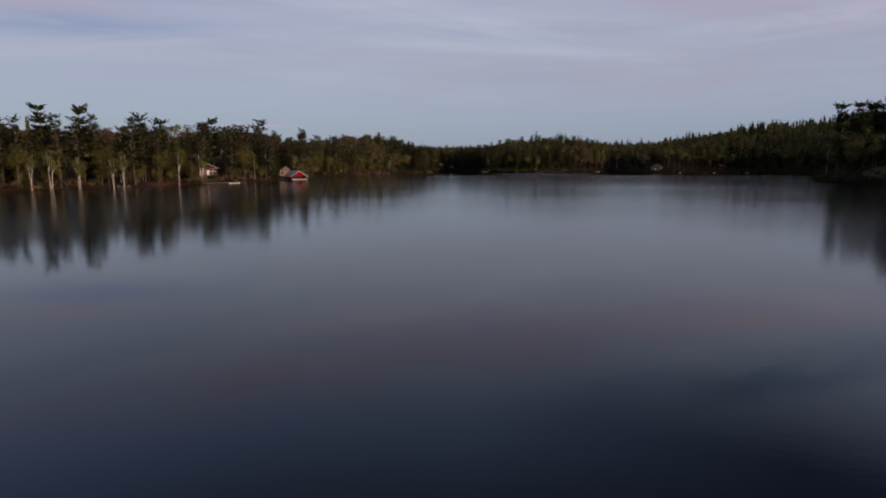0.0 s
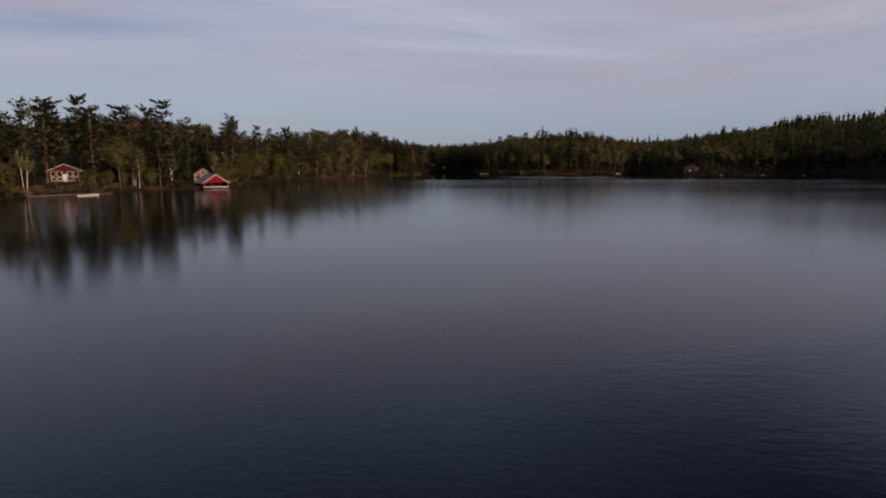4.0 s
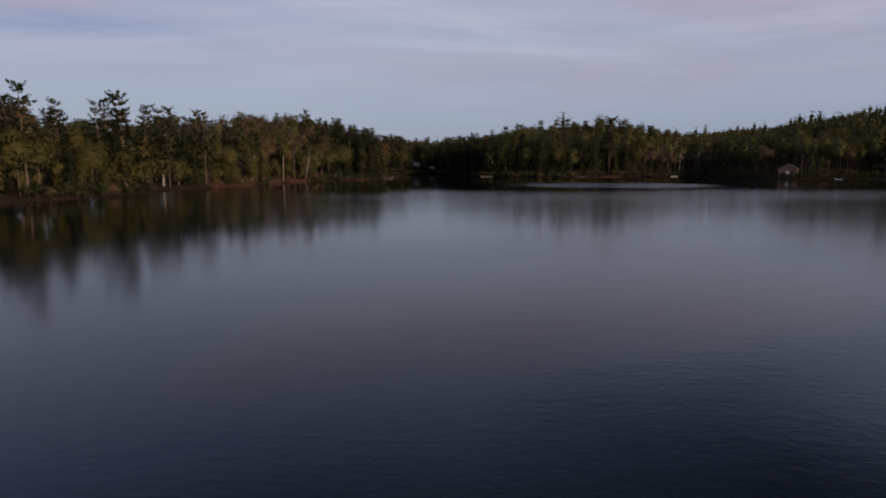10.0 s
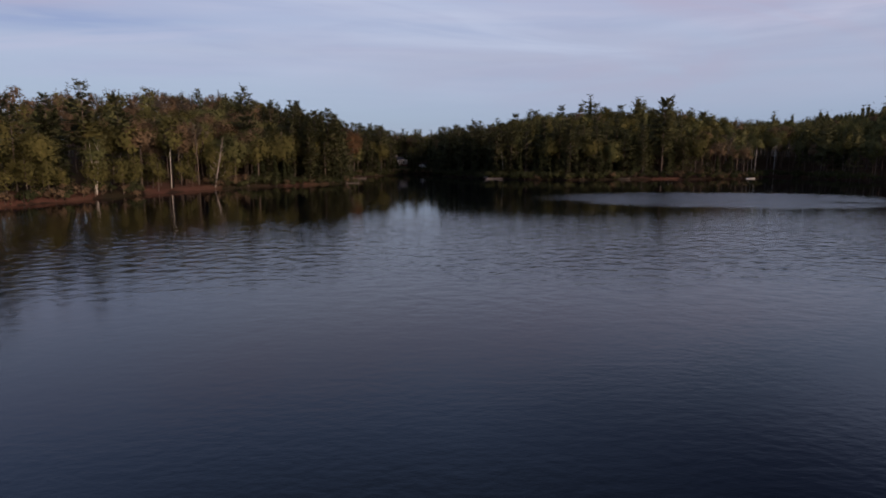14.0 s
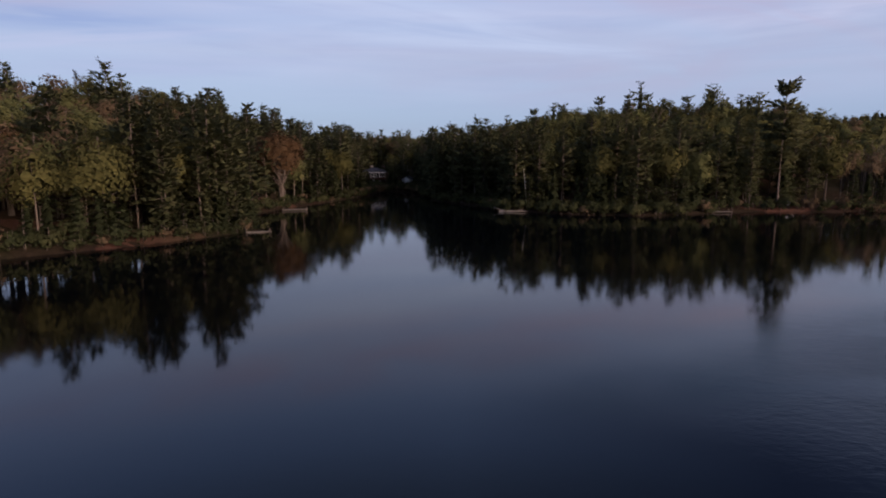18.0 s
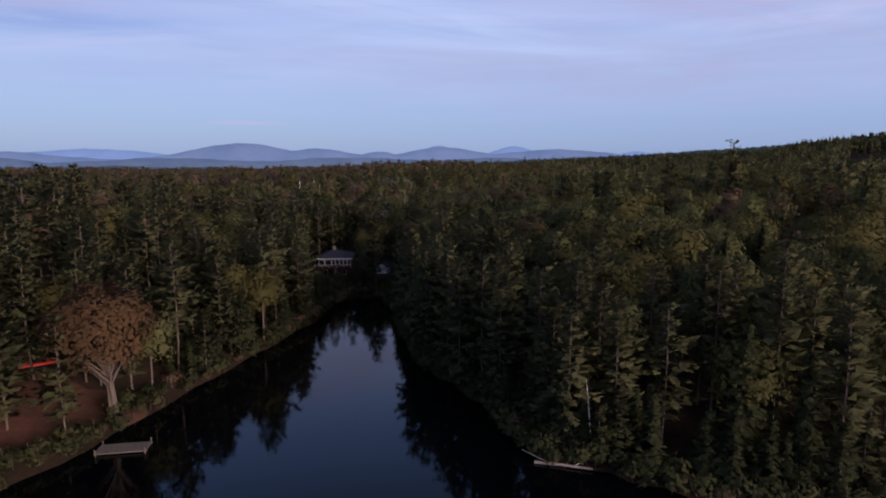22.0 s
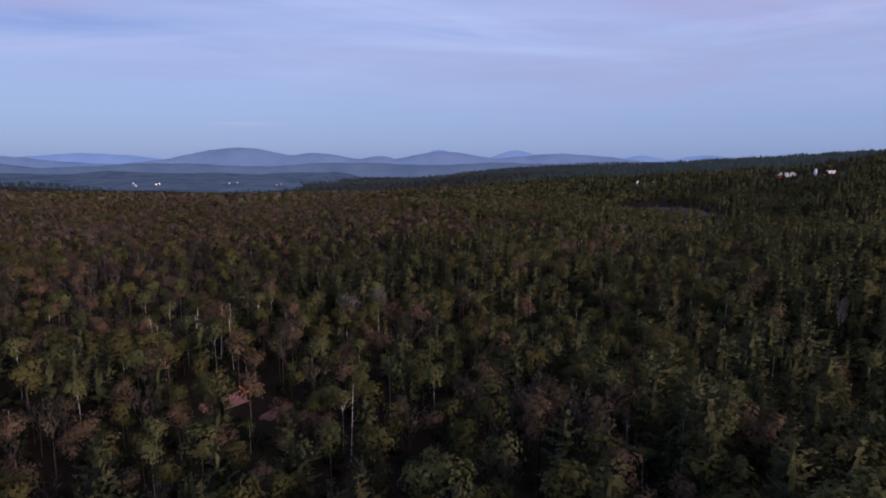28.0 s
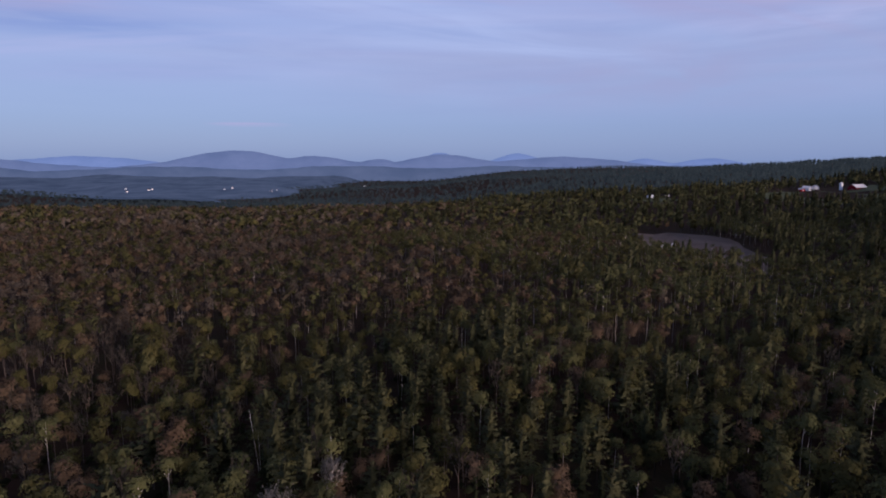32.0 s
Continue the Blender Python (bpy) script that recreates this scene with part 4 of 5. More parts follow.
knd[bankside] = np.where(rng.random(bankside.sum()) < 0.82, 0, 1)
knd[(knd == 3) & (rng.random(len(near)) < 0.5)] = 2
slope = (near[:, 0] < -30) & (near[:, 1] < 545)
knd[slope] = rng.choice([0, 1, 2, 3, 6], slope.sum(), p=[0.16, 0.06, 0.42, 0.20, 0.16])
knd[(knd == 2) & (rng.random(len(near)) < np.where(near[:, 0] > 38, 0.5, 0.22))] = 6
bank = (near[:, 0] < -22) & (near[:, 0] > -52) & (near[:, 1] > 492) & (near[:, 1] < 540)
knd[bank] = np.random.default_rng(77).choice([0, 1, 2, 3], bank.sum(), p=[0.56, 0.26, 0.10, 0.08])
# the far left bank by the boathouse: front row
q = scatter(-150, -50, 140, 425, 5.0, rng)
dq, okq = near_stretch(q)
front = q[okq & (dq < 16)]
fr = rng.random(len(front))
fk = np.where(fr < 0.42, 5, np.where(fr < 0.60, 1, np.where(fr < 0.88, 2, 4)))
allp, allk = np.concatenate([near, front]), np.concatenate([knd, fk])
PLACES = {k: [(x, y, rng.uniform(0, 360), float(np.clip(rng.normal(1, 0.12), 0.74, 1.1))) for x, y in allp[allk == k]][:300] for k in range(7)}
SPARE = np.concatenate([allp[allk == k][300:] for k in range(7)] + [np.zeros((0, 2))])
LABELS = [("white_pine", PINES, ("bark", "pine"), "tall dark green white pine with layered limbs", "pine tree"),
          ("hemlock_tree", HEMS, ("bark", "hemlock"), "dense dark hemlock with drooping boughs", "hemlock tree"),
          ("maple_tree", OLIVES, ("bark", "olive"), "olive green maple with an uneven leafy crown", "maple tree"),
          ("red_maple", RUSTS, ("bark", "rust"), "rust coloured maple with thin young leaves", "maple tree"),
          ("birch_tree", BIRCHES, ("birch", "yellow"), "slim white birch with light green leaves by the shore", "birch tree"),
          ("white_pine", BANKPINES, ("bark", "pine"), "very tall white pine with bare lower trunk on the bank", "pine tree"),
          ("sugar_maple", OLIVES, ("bark", "yellow"), "yellow green maple with fresh spring leaves", "maple tree")]
for k, (nm, shp, mt, lab, cat) in enumerate(LABELS):
    thing_tree(nm, shp, (M[mt[0]], M[mt[1]]), lab, cat, PLACES[k], nm + " by the lake")

thing_tree("birch_tree", BIRCHES, (M["birch"], M["yellow"]), "white birch pair leaning out from the lake bank", "birch tree",
           [(-97.5, 177.5, 20, 1.1), (-99.5, 175.5, 110, 0.95), (-108, 160, 60, 1.15), (-104.5, 167, 200, 1.0), (-112, 158, 10, 1.05), (-116, 149, 75, 1.1), (-85.5, 206, 30, 1.0), (-79.5, 240, 160, 1.15), (-74.5, 251, 80, 0.95), (-68.5, 268, 10, 1.0), (-89, 196, 90, 1.1), (-62, 354, 45, 0.9), (-49, 388, 120, 1.0)], "birches on the bank")

# young trees crowd the waterline
row = scatter(-34, 125, 432, 578, 2.5, rng)
rd = inland(row[:, 0], row[:, 1])
keep = ~((np.abs(row[:, 0] + 2) < 5) & (row[:, 1] > 560)) & (rd > 0.6) & (rd < 4.2) & free(row, -0.5) & ~((row[:, 0] < -8) & (row[:, 1] > 466) & (row[:, 1] < 512)) & ~((row[:, 0] > 78) & (row[:, 0] < 112)) & ((row[:, 0] > 12) | (row[:, 1] > 512) | (rng.random(len(row)) < 0.35))
row = row[keep]
thick = scatter(-34, -10, 440, 475, 2.9, rng)
thick = thick[(inland(thick[:, 0], thick[:, 1]) > 0.5) & (inland(thick[:, 0], thick[:, 1]) < 9)]
row = np.concatenate([thick[1::3], row])
thing_tree("young_hemlock", YOUNG, (M["bark"], M["hemlock"]), "young bushy evergreen leaning over the waterline", "young tree",
           [(x, y, rng.uniform(0, 360), float(rng.uniform(0.55, 1.15))) for x, y in row][:300], "young trees at the waterline")

under = scatter(-130, -30, 150, 430, 4.2, rng)
ud = inland(under[:, 0], under[:, 1])
under = under[(ud > 0.8) & (ud < 8) & free(under)]
under = under[rng.permutation(len(under))][:210]
thing_tree("young_maple", shapes(leafy, 4, 25, h=8.5, width=2.5, puffs=12, leaves=46, size=0.26, base=0.10, bark=0.09, limbs=0, heart=0.4), (M["bark"], M["olive"]), "young olive green maple crowding the bank", "young tree",
           [(x, y, rng.uniform(0, 360), float(rng.uniform(0.6, 1.1))) for x, y in under], "young maples on the point")

# middle and far woods
P1 = shapes(conifer, 5, 51, h=17, start=0.24, spread=3.6, levels=10, per=5, twigs=5, sides=3, rings=3, sticks=False, wide=0.46, inner=0.30, miss=0.06)
H1 = shapes(conifer, 4, 61, style="hemlock", h=14.5, start=0.06, spread=3.1, levels=10, per=5, twigs=4, sides=3, rings=2, sticks=False, wide=0.46, inner=0.5, miss=0.05)
O1 = shapes(leafy, 8, 71, h=15.5, width=3.05, base=0.34, puffs=9, leaves=62, size=0.34, sides=3, limbs=2, rings=3, heart=0.42)
R1 = shapes(leafy, 4, 81, h=15, width=2.9, base=0.40, puffs=9, leaves=60, size=0.31, sides=3, limbs=3, rings=3, heart=0.36)
B1 = shapes(leafy, 6, 91, h=15.5, width=2.5, base=0.50, puffs=7, leaves=60, size=0.30, sides=4, limbs=3, bark=0.085, rings=4, heart=0.34)
T1 = shapes(twiggy, 5, 95, h=14.5, width=3.0, twigs=90, slim=0.085, leaves=120, size=0.26, limbs=7)
WOODS = [(0.07, H1, "bark", "hemlock"), (0.18, P1, "bark", "pine"), (0.23, O1, "bark", "yellow"), (0.27, O1, "bark", "olive"), (0.04, B1, "birch", "yellow"), (0.15, R1, "bark", "rust"), (0.06, T1, "bark", "twig")]
# dark evergreens weighted up here to imitate a dimmer foreground
MIXED = [(0.12, H1, "bark", "hemlock"), (0.20, P1, "bark", "pine"), (0.10, B1, "birch", "yellow"), (0.07, O1, "bark", "yellow"), (0.25, O1, "bark", "olive"), (0.15, R1, "bark", "rust"), (0.14, T1, "bark", "twig")]


def band(x0, x1, y0, y1, gap, keep):
    p = scatter(x0, x1, y0, y1, gap, rng)
    d = inland(p[:, 0], p[:, 1])
    return p[free(p) & (d > 1.6) & keep(p, d)]


in_near = lambda p, d: (p[:, 0] > -62) & (p[:, 0] < 118) & (p[:, 1] > 425) & (p[:, 1] < 606) & (d < 46)
forest("woods_by_lake", np.concatenate([
    SPARE, band(-220, 290, 120, 610, 5.6, lambda p, d: ((d < 60) | ((p[:, 0] > -70) & (p[:, 0] < 165) & (p[:, 1] > 425))) & ~in_near(p, d) & ~((p[:, 0] < -50) & (p[:, 1] > 140) & (p[:, 1] < 425) & (d < 16)) & ((p[:, 1] > 400) | (d < 45)))]),
    WOODS, "dense mixed pine and maple woods behind the lake shore")
forest("woods_beyond_inlet", band(-215, 280, 600, 830, 6.7, lambda p, d: np.abs(p[:, 0] - 28) < 66 + 0.83 * (p[:, 1] - 560)), MIXED,
               "mixed spring woods of pine, birch and maple in olive and rust")
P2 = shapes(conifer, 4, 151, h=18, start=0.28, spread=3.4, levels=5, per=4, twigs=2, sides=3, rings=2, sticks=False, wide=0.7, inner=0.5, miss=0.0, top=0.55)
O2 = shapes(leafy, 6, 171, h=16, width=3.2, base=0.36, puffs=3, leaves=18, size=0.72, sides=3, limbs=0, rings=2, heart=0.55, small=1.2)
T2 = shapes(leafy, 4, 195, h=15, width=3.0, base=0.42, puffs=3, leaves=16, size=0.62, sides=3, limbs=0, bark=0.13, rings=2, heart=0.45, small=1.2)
# pale kinds weighted up to imitate haze lightening the distance
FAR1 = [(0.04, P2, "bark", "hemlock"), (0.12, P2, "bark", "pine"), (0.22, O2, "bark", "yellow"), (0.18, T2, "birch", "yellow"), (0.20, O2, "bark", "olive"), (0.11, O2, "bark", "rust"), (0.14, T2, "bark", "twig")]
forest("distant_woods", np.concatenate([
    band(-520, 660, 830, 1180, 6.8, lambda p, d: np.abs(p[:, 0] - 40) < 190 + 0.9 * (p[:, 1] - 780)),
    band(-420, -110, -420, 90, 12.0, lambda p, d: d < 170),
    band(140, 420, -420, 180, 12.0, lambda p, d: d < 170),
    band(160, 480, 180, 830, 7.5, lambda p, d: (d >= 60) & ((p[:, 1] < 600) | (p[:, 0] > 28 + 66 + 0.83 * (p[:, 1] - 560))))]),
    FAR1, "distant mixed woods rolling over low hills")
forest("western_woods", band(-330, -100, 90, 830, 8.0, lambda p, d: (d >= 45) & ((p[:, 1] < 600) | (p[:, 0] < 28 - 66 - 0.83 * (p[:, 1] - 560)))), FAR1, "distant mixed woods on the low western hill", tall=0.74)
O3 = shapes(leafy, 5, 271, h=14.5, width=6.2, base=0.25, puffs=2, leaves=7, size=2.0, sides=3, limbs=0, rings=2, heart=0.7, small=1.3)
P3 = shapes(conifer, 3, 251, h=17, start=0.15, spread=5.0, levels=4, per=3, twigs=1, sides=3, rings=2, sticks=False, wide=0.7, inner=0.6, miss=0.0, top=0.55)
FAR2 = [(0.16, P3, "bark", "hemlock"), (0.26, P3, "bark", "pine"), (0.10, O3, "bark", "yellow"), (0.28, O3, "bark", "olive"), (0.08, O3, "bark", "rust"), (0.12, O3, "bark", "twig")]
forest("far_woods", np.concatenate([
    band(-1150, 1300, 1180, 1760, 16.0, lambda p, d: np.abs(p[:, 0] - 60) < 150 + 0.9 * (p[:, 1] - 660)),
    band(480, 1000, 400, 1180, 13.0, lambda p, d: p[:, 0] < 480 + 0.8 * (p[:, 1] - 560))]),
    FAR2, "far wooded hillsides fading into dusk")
# leaves and bark of the farthest trees glow, a painted stand-in for haze
M["hazeleaf"] = haze_glow_material("woods_haze_glow", (0.017, 0.022, 0.025), (0.040, 0.046, 0.044), 0.1, 0.02)
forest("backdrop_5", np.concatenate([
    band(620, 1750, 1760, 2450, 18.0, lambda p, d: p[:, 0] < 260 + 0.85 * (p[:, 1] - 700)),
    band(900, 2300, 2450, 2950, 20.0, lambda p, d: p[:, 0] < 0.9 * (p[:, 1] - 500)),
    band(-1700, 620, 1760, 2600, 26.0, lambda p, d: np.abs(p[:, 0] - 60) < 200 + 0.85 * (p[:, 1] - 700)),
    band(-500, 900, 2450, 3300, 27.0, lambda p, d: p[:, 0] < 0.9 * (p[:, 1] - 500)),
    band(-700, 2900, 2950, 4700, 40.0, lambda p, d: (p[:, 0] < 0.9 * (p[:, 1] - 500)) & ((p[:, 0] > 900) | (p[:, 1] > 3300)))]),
    [(0.4, P3, "hazeleaf", "hazeleaf"), (0.6, O3, "hazeleaf", "hazeleaf")], "blue green wooded hills beyond the valley, evening haze painted as glow", kind="structure")
# saplings and brush under the trees, all hemlock dark: gap shade put into colour
BUSH = shapes(leafy, 5, 311, h=4.0, width=2.4, base=0.0, puffs=3, leaves=4, size=0.42, bark=0.04, limbs=0, sides=3, rings=2, heart=0.9, small=1.15)
forest("undergrowth", band(-190, 250, 500, 800, 6.4, lambda p, d: (d > 6) & (np.abs(p[:, 0] - 28) < 66 + 0.83 * np.maximum(0, p[:, 1] - 560))),
               [(1.0, BUSH, "bark", "hemlock")], "saplings and brush filling the gaps under the trees")
# brush at the water's edge
SHRUB = shapes(leafy, 5, 301, h=2.6, width=1.6, base=0.0, puffs=5, leaves=20, size=0.26, bark=0.04, limbs=1, sides=3, rings=2, heart=0.45)
bp = scatter(-150, 250, 130, 580, 2.0, rng)
bd = inland(bp[:, 0], bp[:, 1])
open_bank = (bp[:, 0] < 0) & (np.sin(bp[:, 1] / 9.0) > 0.45)
bp = bp[(bd > -0.3) & (bd < 3.0) & ~open_bank & free(bp, -3)]
rim = scatter(-16, 130, 430, 580, 1.25, rng)
rd = inland(rim[:, 0], rim[:, 1])
rim = rim[(rd > -0.25) & (rd < 0.7) & ~((rim[:, 0] < -8) & (rim[:, 1] < 512)) & ~((rim[:, 0] > 80) & (rim[:, 0] < 110))]
bp = np.concatenate([bp, rim])
forest("shore_brush", bp, [(0.6, SHRUB, "bark", "shrub"), (0.25, SHRUB, "bark", "hemlock"), (0.15, SHRUB, "bark", "rust")], "low brush and ferns hanging over the waterline")


# ---- buildings ----
def window(parent, x, z, w, h, y=0.0, label="", panes=2, mat=None):
    """A framed window on the front wall, centred at x, its sill at z."""
    t = 0.08
    bm = bmesh.new()
    for a in ((x - w / 2 - t, z - t, x - w / 2, z + h + t), (x + w / 2, z - t, x + w / 2 + t, z + h + t), (x - w / 2, z - t, x + w / 2, z), (x - w / 2, z + h, x + w / 2, z + h + t)):
        b = box(a[0], y - 0.09, a[1], a[2], y + 0.03, a[3])
        me = bpy.data.meshes.new("tmp")
        b.to_mesh(me)
        b.free()
        bm.from_mesh(me)
        bpy.data.meshes.remove(me)
    fr = part("window", (bm, mat or M["trim"]), parent, label)
    for k in range(panes):
        x0 = x - w / 2 + k * w / panes
        part("pane", (box(x0 + 0.03, y - 0.04, z, x0 + w / panes - 0.03, y - 0.01, z + h), M["glass"]), fr)
    return fr


def gable_house(name, x, y, z, turn, w, d, wall, rise, mats, label, category, over=0.5, windows=(), door=None, hip=0.0, open_front=False, trim=None):
    """A house with its gable (or hip) to the front, at local y = 0, facing -y."""
    trim = trim or M["darktrim"]
    ob = new(name)
    ob.matrix_basis = pose(x, y, z, 0, 0, turn)
    tagged(ob, label, category)
    if hip:
        bm = bmesh.new()
        a = over
        low = [bm.verts.new(p) for p in ((-w / 2 - a, -a, wall), (w / 2 + a, -a, wall), (w / 2 + a, d + a, wall), (-w / 2 - a, d + a, wall))]
        lowb = [bm.verts.new((v.co.x, v.co.y, wall - 0.18)) for v in low]
        top = [bm.verts.new((-w / 2 + hip, d / 2, wall + rise)), bm.verts.new((w / 2 - hip, d / 2, wall + rise))]
        for f in ((low[0], low[1], top[1], top[0]), (low[1], low[2], top[1]), (low[2], low[3], top[0], top[1]), (low[3], low[0], top[0]), tuple(lowb[::-1])):
            bm.faces.new(f)
        for i in range(4):
            bm.faces.new((low[i], lowb[i], lowb[(i + 1) % 4], low[(i + 1) % 4]))
        bmesh.ops.recalc_face_normals(bm, faces=bm.faces[:])
        part("roof", (bm, mats[1]), ob)
        part("wall", (box(-w / 2, 0, -0.6, w / 2, d, wall - 0.18), mats[0]), ob)
    else:
        if open_front:
            part("wall", (prism([(-w / 2, wall), (w / 2, wall), (0, wall + rise)], 0, 0.15), mats[0]), ob, "red gable board")
            part("wall", (box(-w / 2, 0.16, -0.4, -w / 2 + 0.15, d, wall), mats[0]), ob)
            part("wall", (box(w / 2 - 0.15, 0.16, -0.4, w / 2, d, wall), mats[0]), ob)
            # back wall near black, the boat bay's shade put into its colour
            part("wall", (box(-w / 2 + 0.15, d - 0.15, -0.4, w / 2 - 0.15, d, wall), M["dark"]), ob)
            for q in (-w / 2 + 0.2, -w / 6, w / 6, w / 2 - 0.2):
                part("post", (box(q - 0.1, 0.02, -0.6, q + 0.1, 0.22, wall), M["darkred"]), ob)
        else:
            part("wall", (prism([(-w / 2, -0.6), (w / 2, -0.6), (w / 2, wall), (0, wall + rise), (-w / 2, wall)], 0, d), mats[0]), ob)
        sl = rise / (w / 2)
        for s in (-1, 1):
            e = w / 2 + over
            pts = [(0, wall + rise + 0.02), (s * e, wall - sl * over + 0.02), (s * e, wall - sl * over + 0.20), (0, wall + rise + 0.22)]
            part("roof", (prism(pts, -over, d + over), mats[1]), ob)
            part("trim", (prism([(0, wall + rise - 0.02), (s * e, wall - sl * over - 0.02), (s * e, wall - sl * over + 0.22), (0, wall + rise + 0.24)], -over - 0.08, -over - 0.003), trim), ob, "gable trim board")
    for wx, wz, ww, wh in windows:
        window(ob, wx, wz, ww, wh, mat=M["white"] if hip or trim is M["trim"] else None)
    if door:
        dr = part("door", (box(door[0] - 0.45, -0.06, 0.0, door[0] + 0.45, 0.02, 2.05), M["white"]), ob)
        part("handle", (box(door[0] + 0.28, -0.11, 0.98, door[0] + 0.34, -0.06, 1.10), M["metalroof"]), dr)
    return ob


# red boathouse on the bank, and the cream cottage behind it
bh = gable_house("boathouse", -62.8, 253.6, 0.50, 39, 7.0, 7.5, 1.20, 2.25, (M["red"], M["metalroof"]), "red boathouse with grey metal roof open to the lake", "boathouse", 0.45, open_front=True, trim=M["metalroof"])
part("sill_beam", (box(-3.6, -0.30, -0.15, 3.6, -0.02, 0.02), M["white"]), bh, "white beam along the slip")
part("floor", (box(-3.3, 0.2, -0.3, 3.3, 7.3, 0.0), M["deck"]), bh)
cot = gable_house("cottage", -72.9, 270.0, ground_z(-72.9, 270.0) - 0.1, 26, 5.6, 7, 2.6, 2.2, (M["cream"], M["brownroof"]), "cream clapboard cottage with brown shingle roof", "cottage", 0.4,
                  windows=((-1.6, 1.0, 1.0, 1.2), (1.6, 1.0, 1.0, 1.2), (0, 2.7, 0.7, 0.8)))

# log cabin with a row of windows and a deck
gz = ground_z(-94.0, 233.0)
cab = gable_house("lake_cabin", -94.0, 233.0, gz + 0.1, 25, 7.0, 8, 2.9, 1.65, (M["darkred"], M["slate"]), "dark red brown lake cabin with white framed windows and deck", "cabin", 0.6, trim=M["trim"],
                  windows=tuple((q, 1.6, 0.95, 1.05) for q in (-2.5, -1.15, 1.15, 2.5)) + tuple((q, 0.45, 0.95, 0.75) for q in (-2.5, -1.15, 1.15, 2.5)), door=(0,))
part("deck", (box(-4.4, -2.0, 0.0, 4.4, -0.1, 0.18), M["deck"]), cab)
for q in np.linspace(-3.9, 3.9, 7):
    part("post", (box(q - 0.04, -1.98, -1.2, q + 0.04, -1.90, 0.8), M["deck"]), cab)
part("rail", (box(-4.4, -2.0, 0.78, 4.4, -1.88, 0.84), M["deck"]), cab, "grey deck rail")

# house at the head of the inlet
HY = 586.0
ih = gable_house("inlet_house", -4.3, HY, 1.9, 0, 8.8, 8.0, 4.9, 1.6, (M["brownwall"], M["slate"]), "brown lake house with blue grey hip roof and window wall", "house", 0.45, hip=3.4, trim=M["white"],
                 windows=tuple((q, 2.95, 0.82, 1.35) for q in (-0.3, 0.76, 1.82, 2.88, 3.85)) + ((-3.55, 2.75, 1.35, 1.55), (-1.75, 2.75, 1.6, 1.55), (-2.5, 0.4, 1.0, 1.1), (2.5, 0.4, 1.0, 1.1)), door=(0.3,))
part("fascia", (box(-4.9, -0.52, 4.60, 4.9, -0.455, 4.80), M["white"]), ih, "pale eave board")
part("deck", (box(-5.0, -2.6, 2.35, 4.9, -0.1, 2.55), M["darkred"]), ih)
for q in np.linspace(-4.9, 4.8, 6):
    part("post", (box(q - 0.08, -2.5, -0.8, q + 0.08, -2.34, 2.35), M["darkred"]), ih)
    part("rail_post", (box(q - 0.05, -2.55, 2.55, q + 0.05, -2.45, 3.4), M["trim"]), ih)
part("rail", (box(-5.0, -2.56, 3.38, 4.9, -2.42, 3.46), M["trim"]), ih)
part("chimney", (box(-1.2, 4.4, 5.5, -0.4, 5.1, 7.3), M["stone"]), ih)
back = gable_house("garage", -6.5, 604, ground_z(-6.5, 604), 12, 6, 6, 2.3, 1.5, (M["tan"], M["slate"]), "small garage with blue grey roof behind the house", "garage", 0.4)
shed = gable_house("shed", 8.4, 588.0, 1.9, -14, 3.2, 4.2, 2.0, 0.95, (M["white"], M["slate"]), "white garden shed with dark roof by the inlet", "shed", 0.35, windows=((-0.95, 0.9, 0.5, 0.6),), door=(0.25,))

# right bank cottage and farther roofs
gable_house("cottage", 165.5, 454, ground_z(165.5, 454) + 0.2, -38, 7.0, 6, 3.0, 1.9, (M["tan"], M["brownroof"]), "tan cottage with brown roof among dark shore trees", "cottage", 0.4,
            windows=((-1.8, 1.0, 1.0, 1.1), (1.8, 1.0, 1.0, 1.1)), door=(0,))
gable_house("cottage", 214, 455, ground_z(214, 455) + 0.2, -42, 8.0, 6, 2.6, 1.5, (M["darkred"], M["brownroof"]), "brown cottage on the dark far bank", "cottage", 0.4, windows=((-2, 0.9, 1.2, 1.1), (2, 0.9, 1.2, 1.1)))


def dock(x, y, turn, length, width, z=0.45, label="weathered grey wooden dock on posts", planks=None):
    """Boards across two stringers on posts; x, y is its near left corner."""
    ob = new("dock")
    ob.matrix_basis = pose(x, y, z, 0, 0, turn)
    tagged(ob, label, "dock")
    n = planks or max(4, int(length / 0.35))
    first = None
    for i in range(n):
        if first is None:
            first = part("plank", (box(0.02, 0, -0.05, length / n - 0.02, width, 0.0, 0.008), M["deck"]), ob)
        else:
            q = first.copy()
            scene.collection.objects.link(q)
            q.matrix_basis = pose(i * length / n, random.uniform(-0.04, 0.04), random.uniform(-0.012, 0.012))
    for yy in (0.15, width - 0.3):
        part("stringer", (box(0, yy, -0.22, length, yy + 0.14, -0.055), M["deck"]), ob)
    for xx in np.linspace(0.2, length - 0.2, max(2, int(length / 2.5))):
        for yy in (-0.06, width - 0.06):
            part("post", (box(xx - 0.07, yy, -1.6, xx + 0.07, yy + 0.13, 0.45, 0.02), M["bark"]), ob)
    return ob


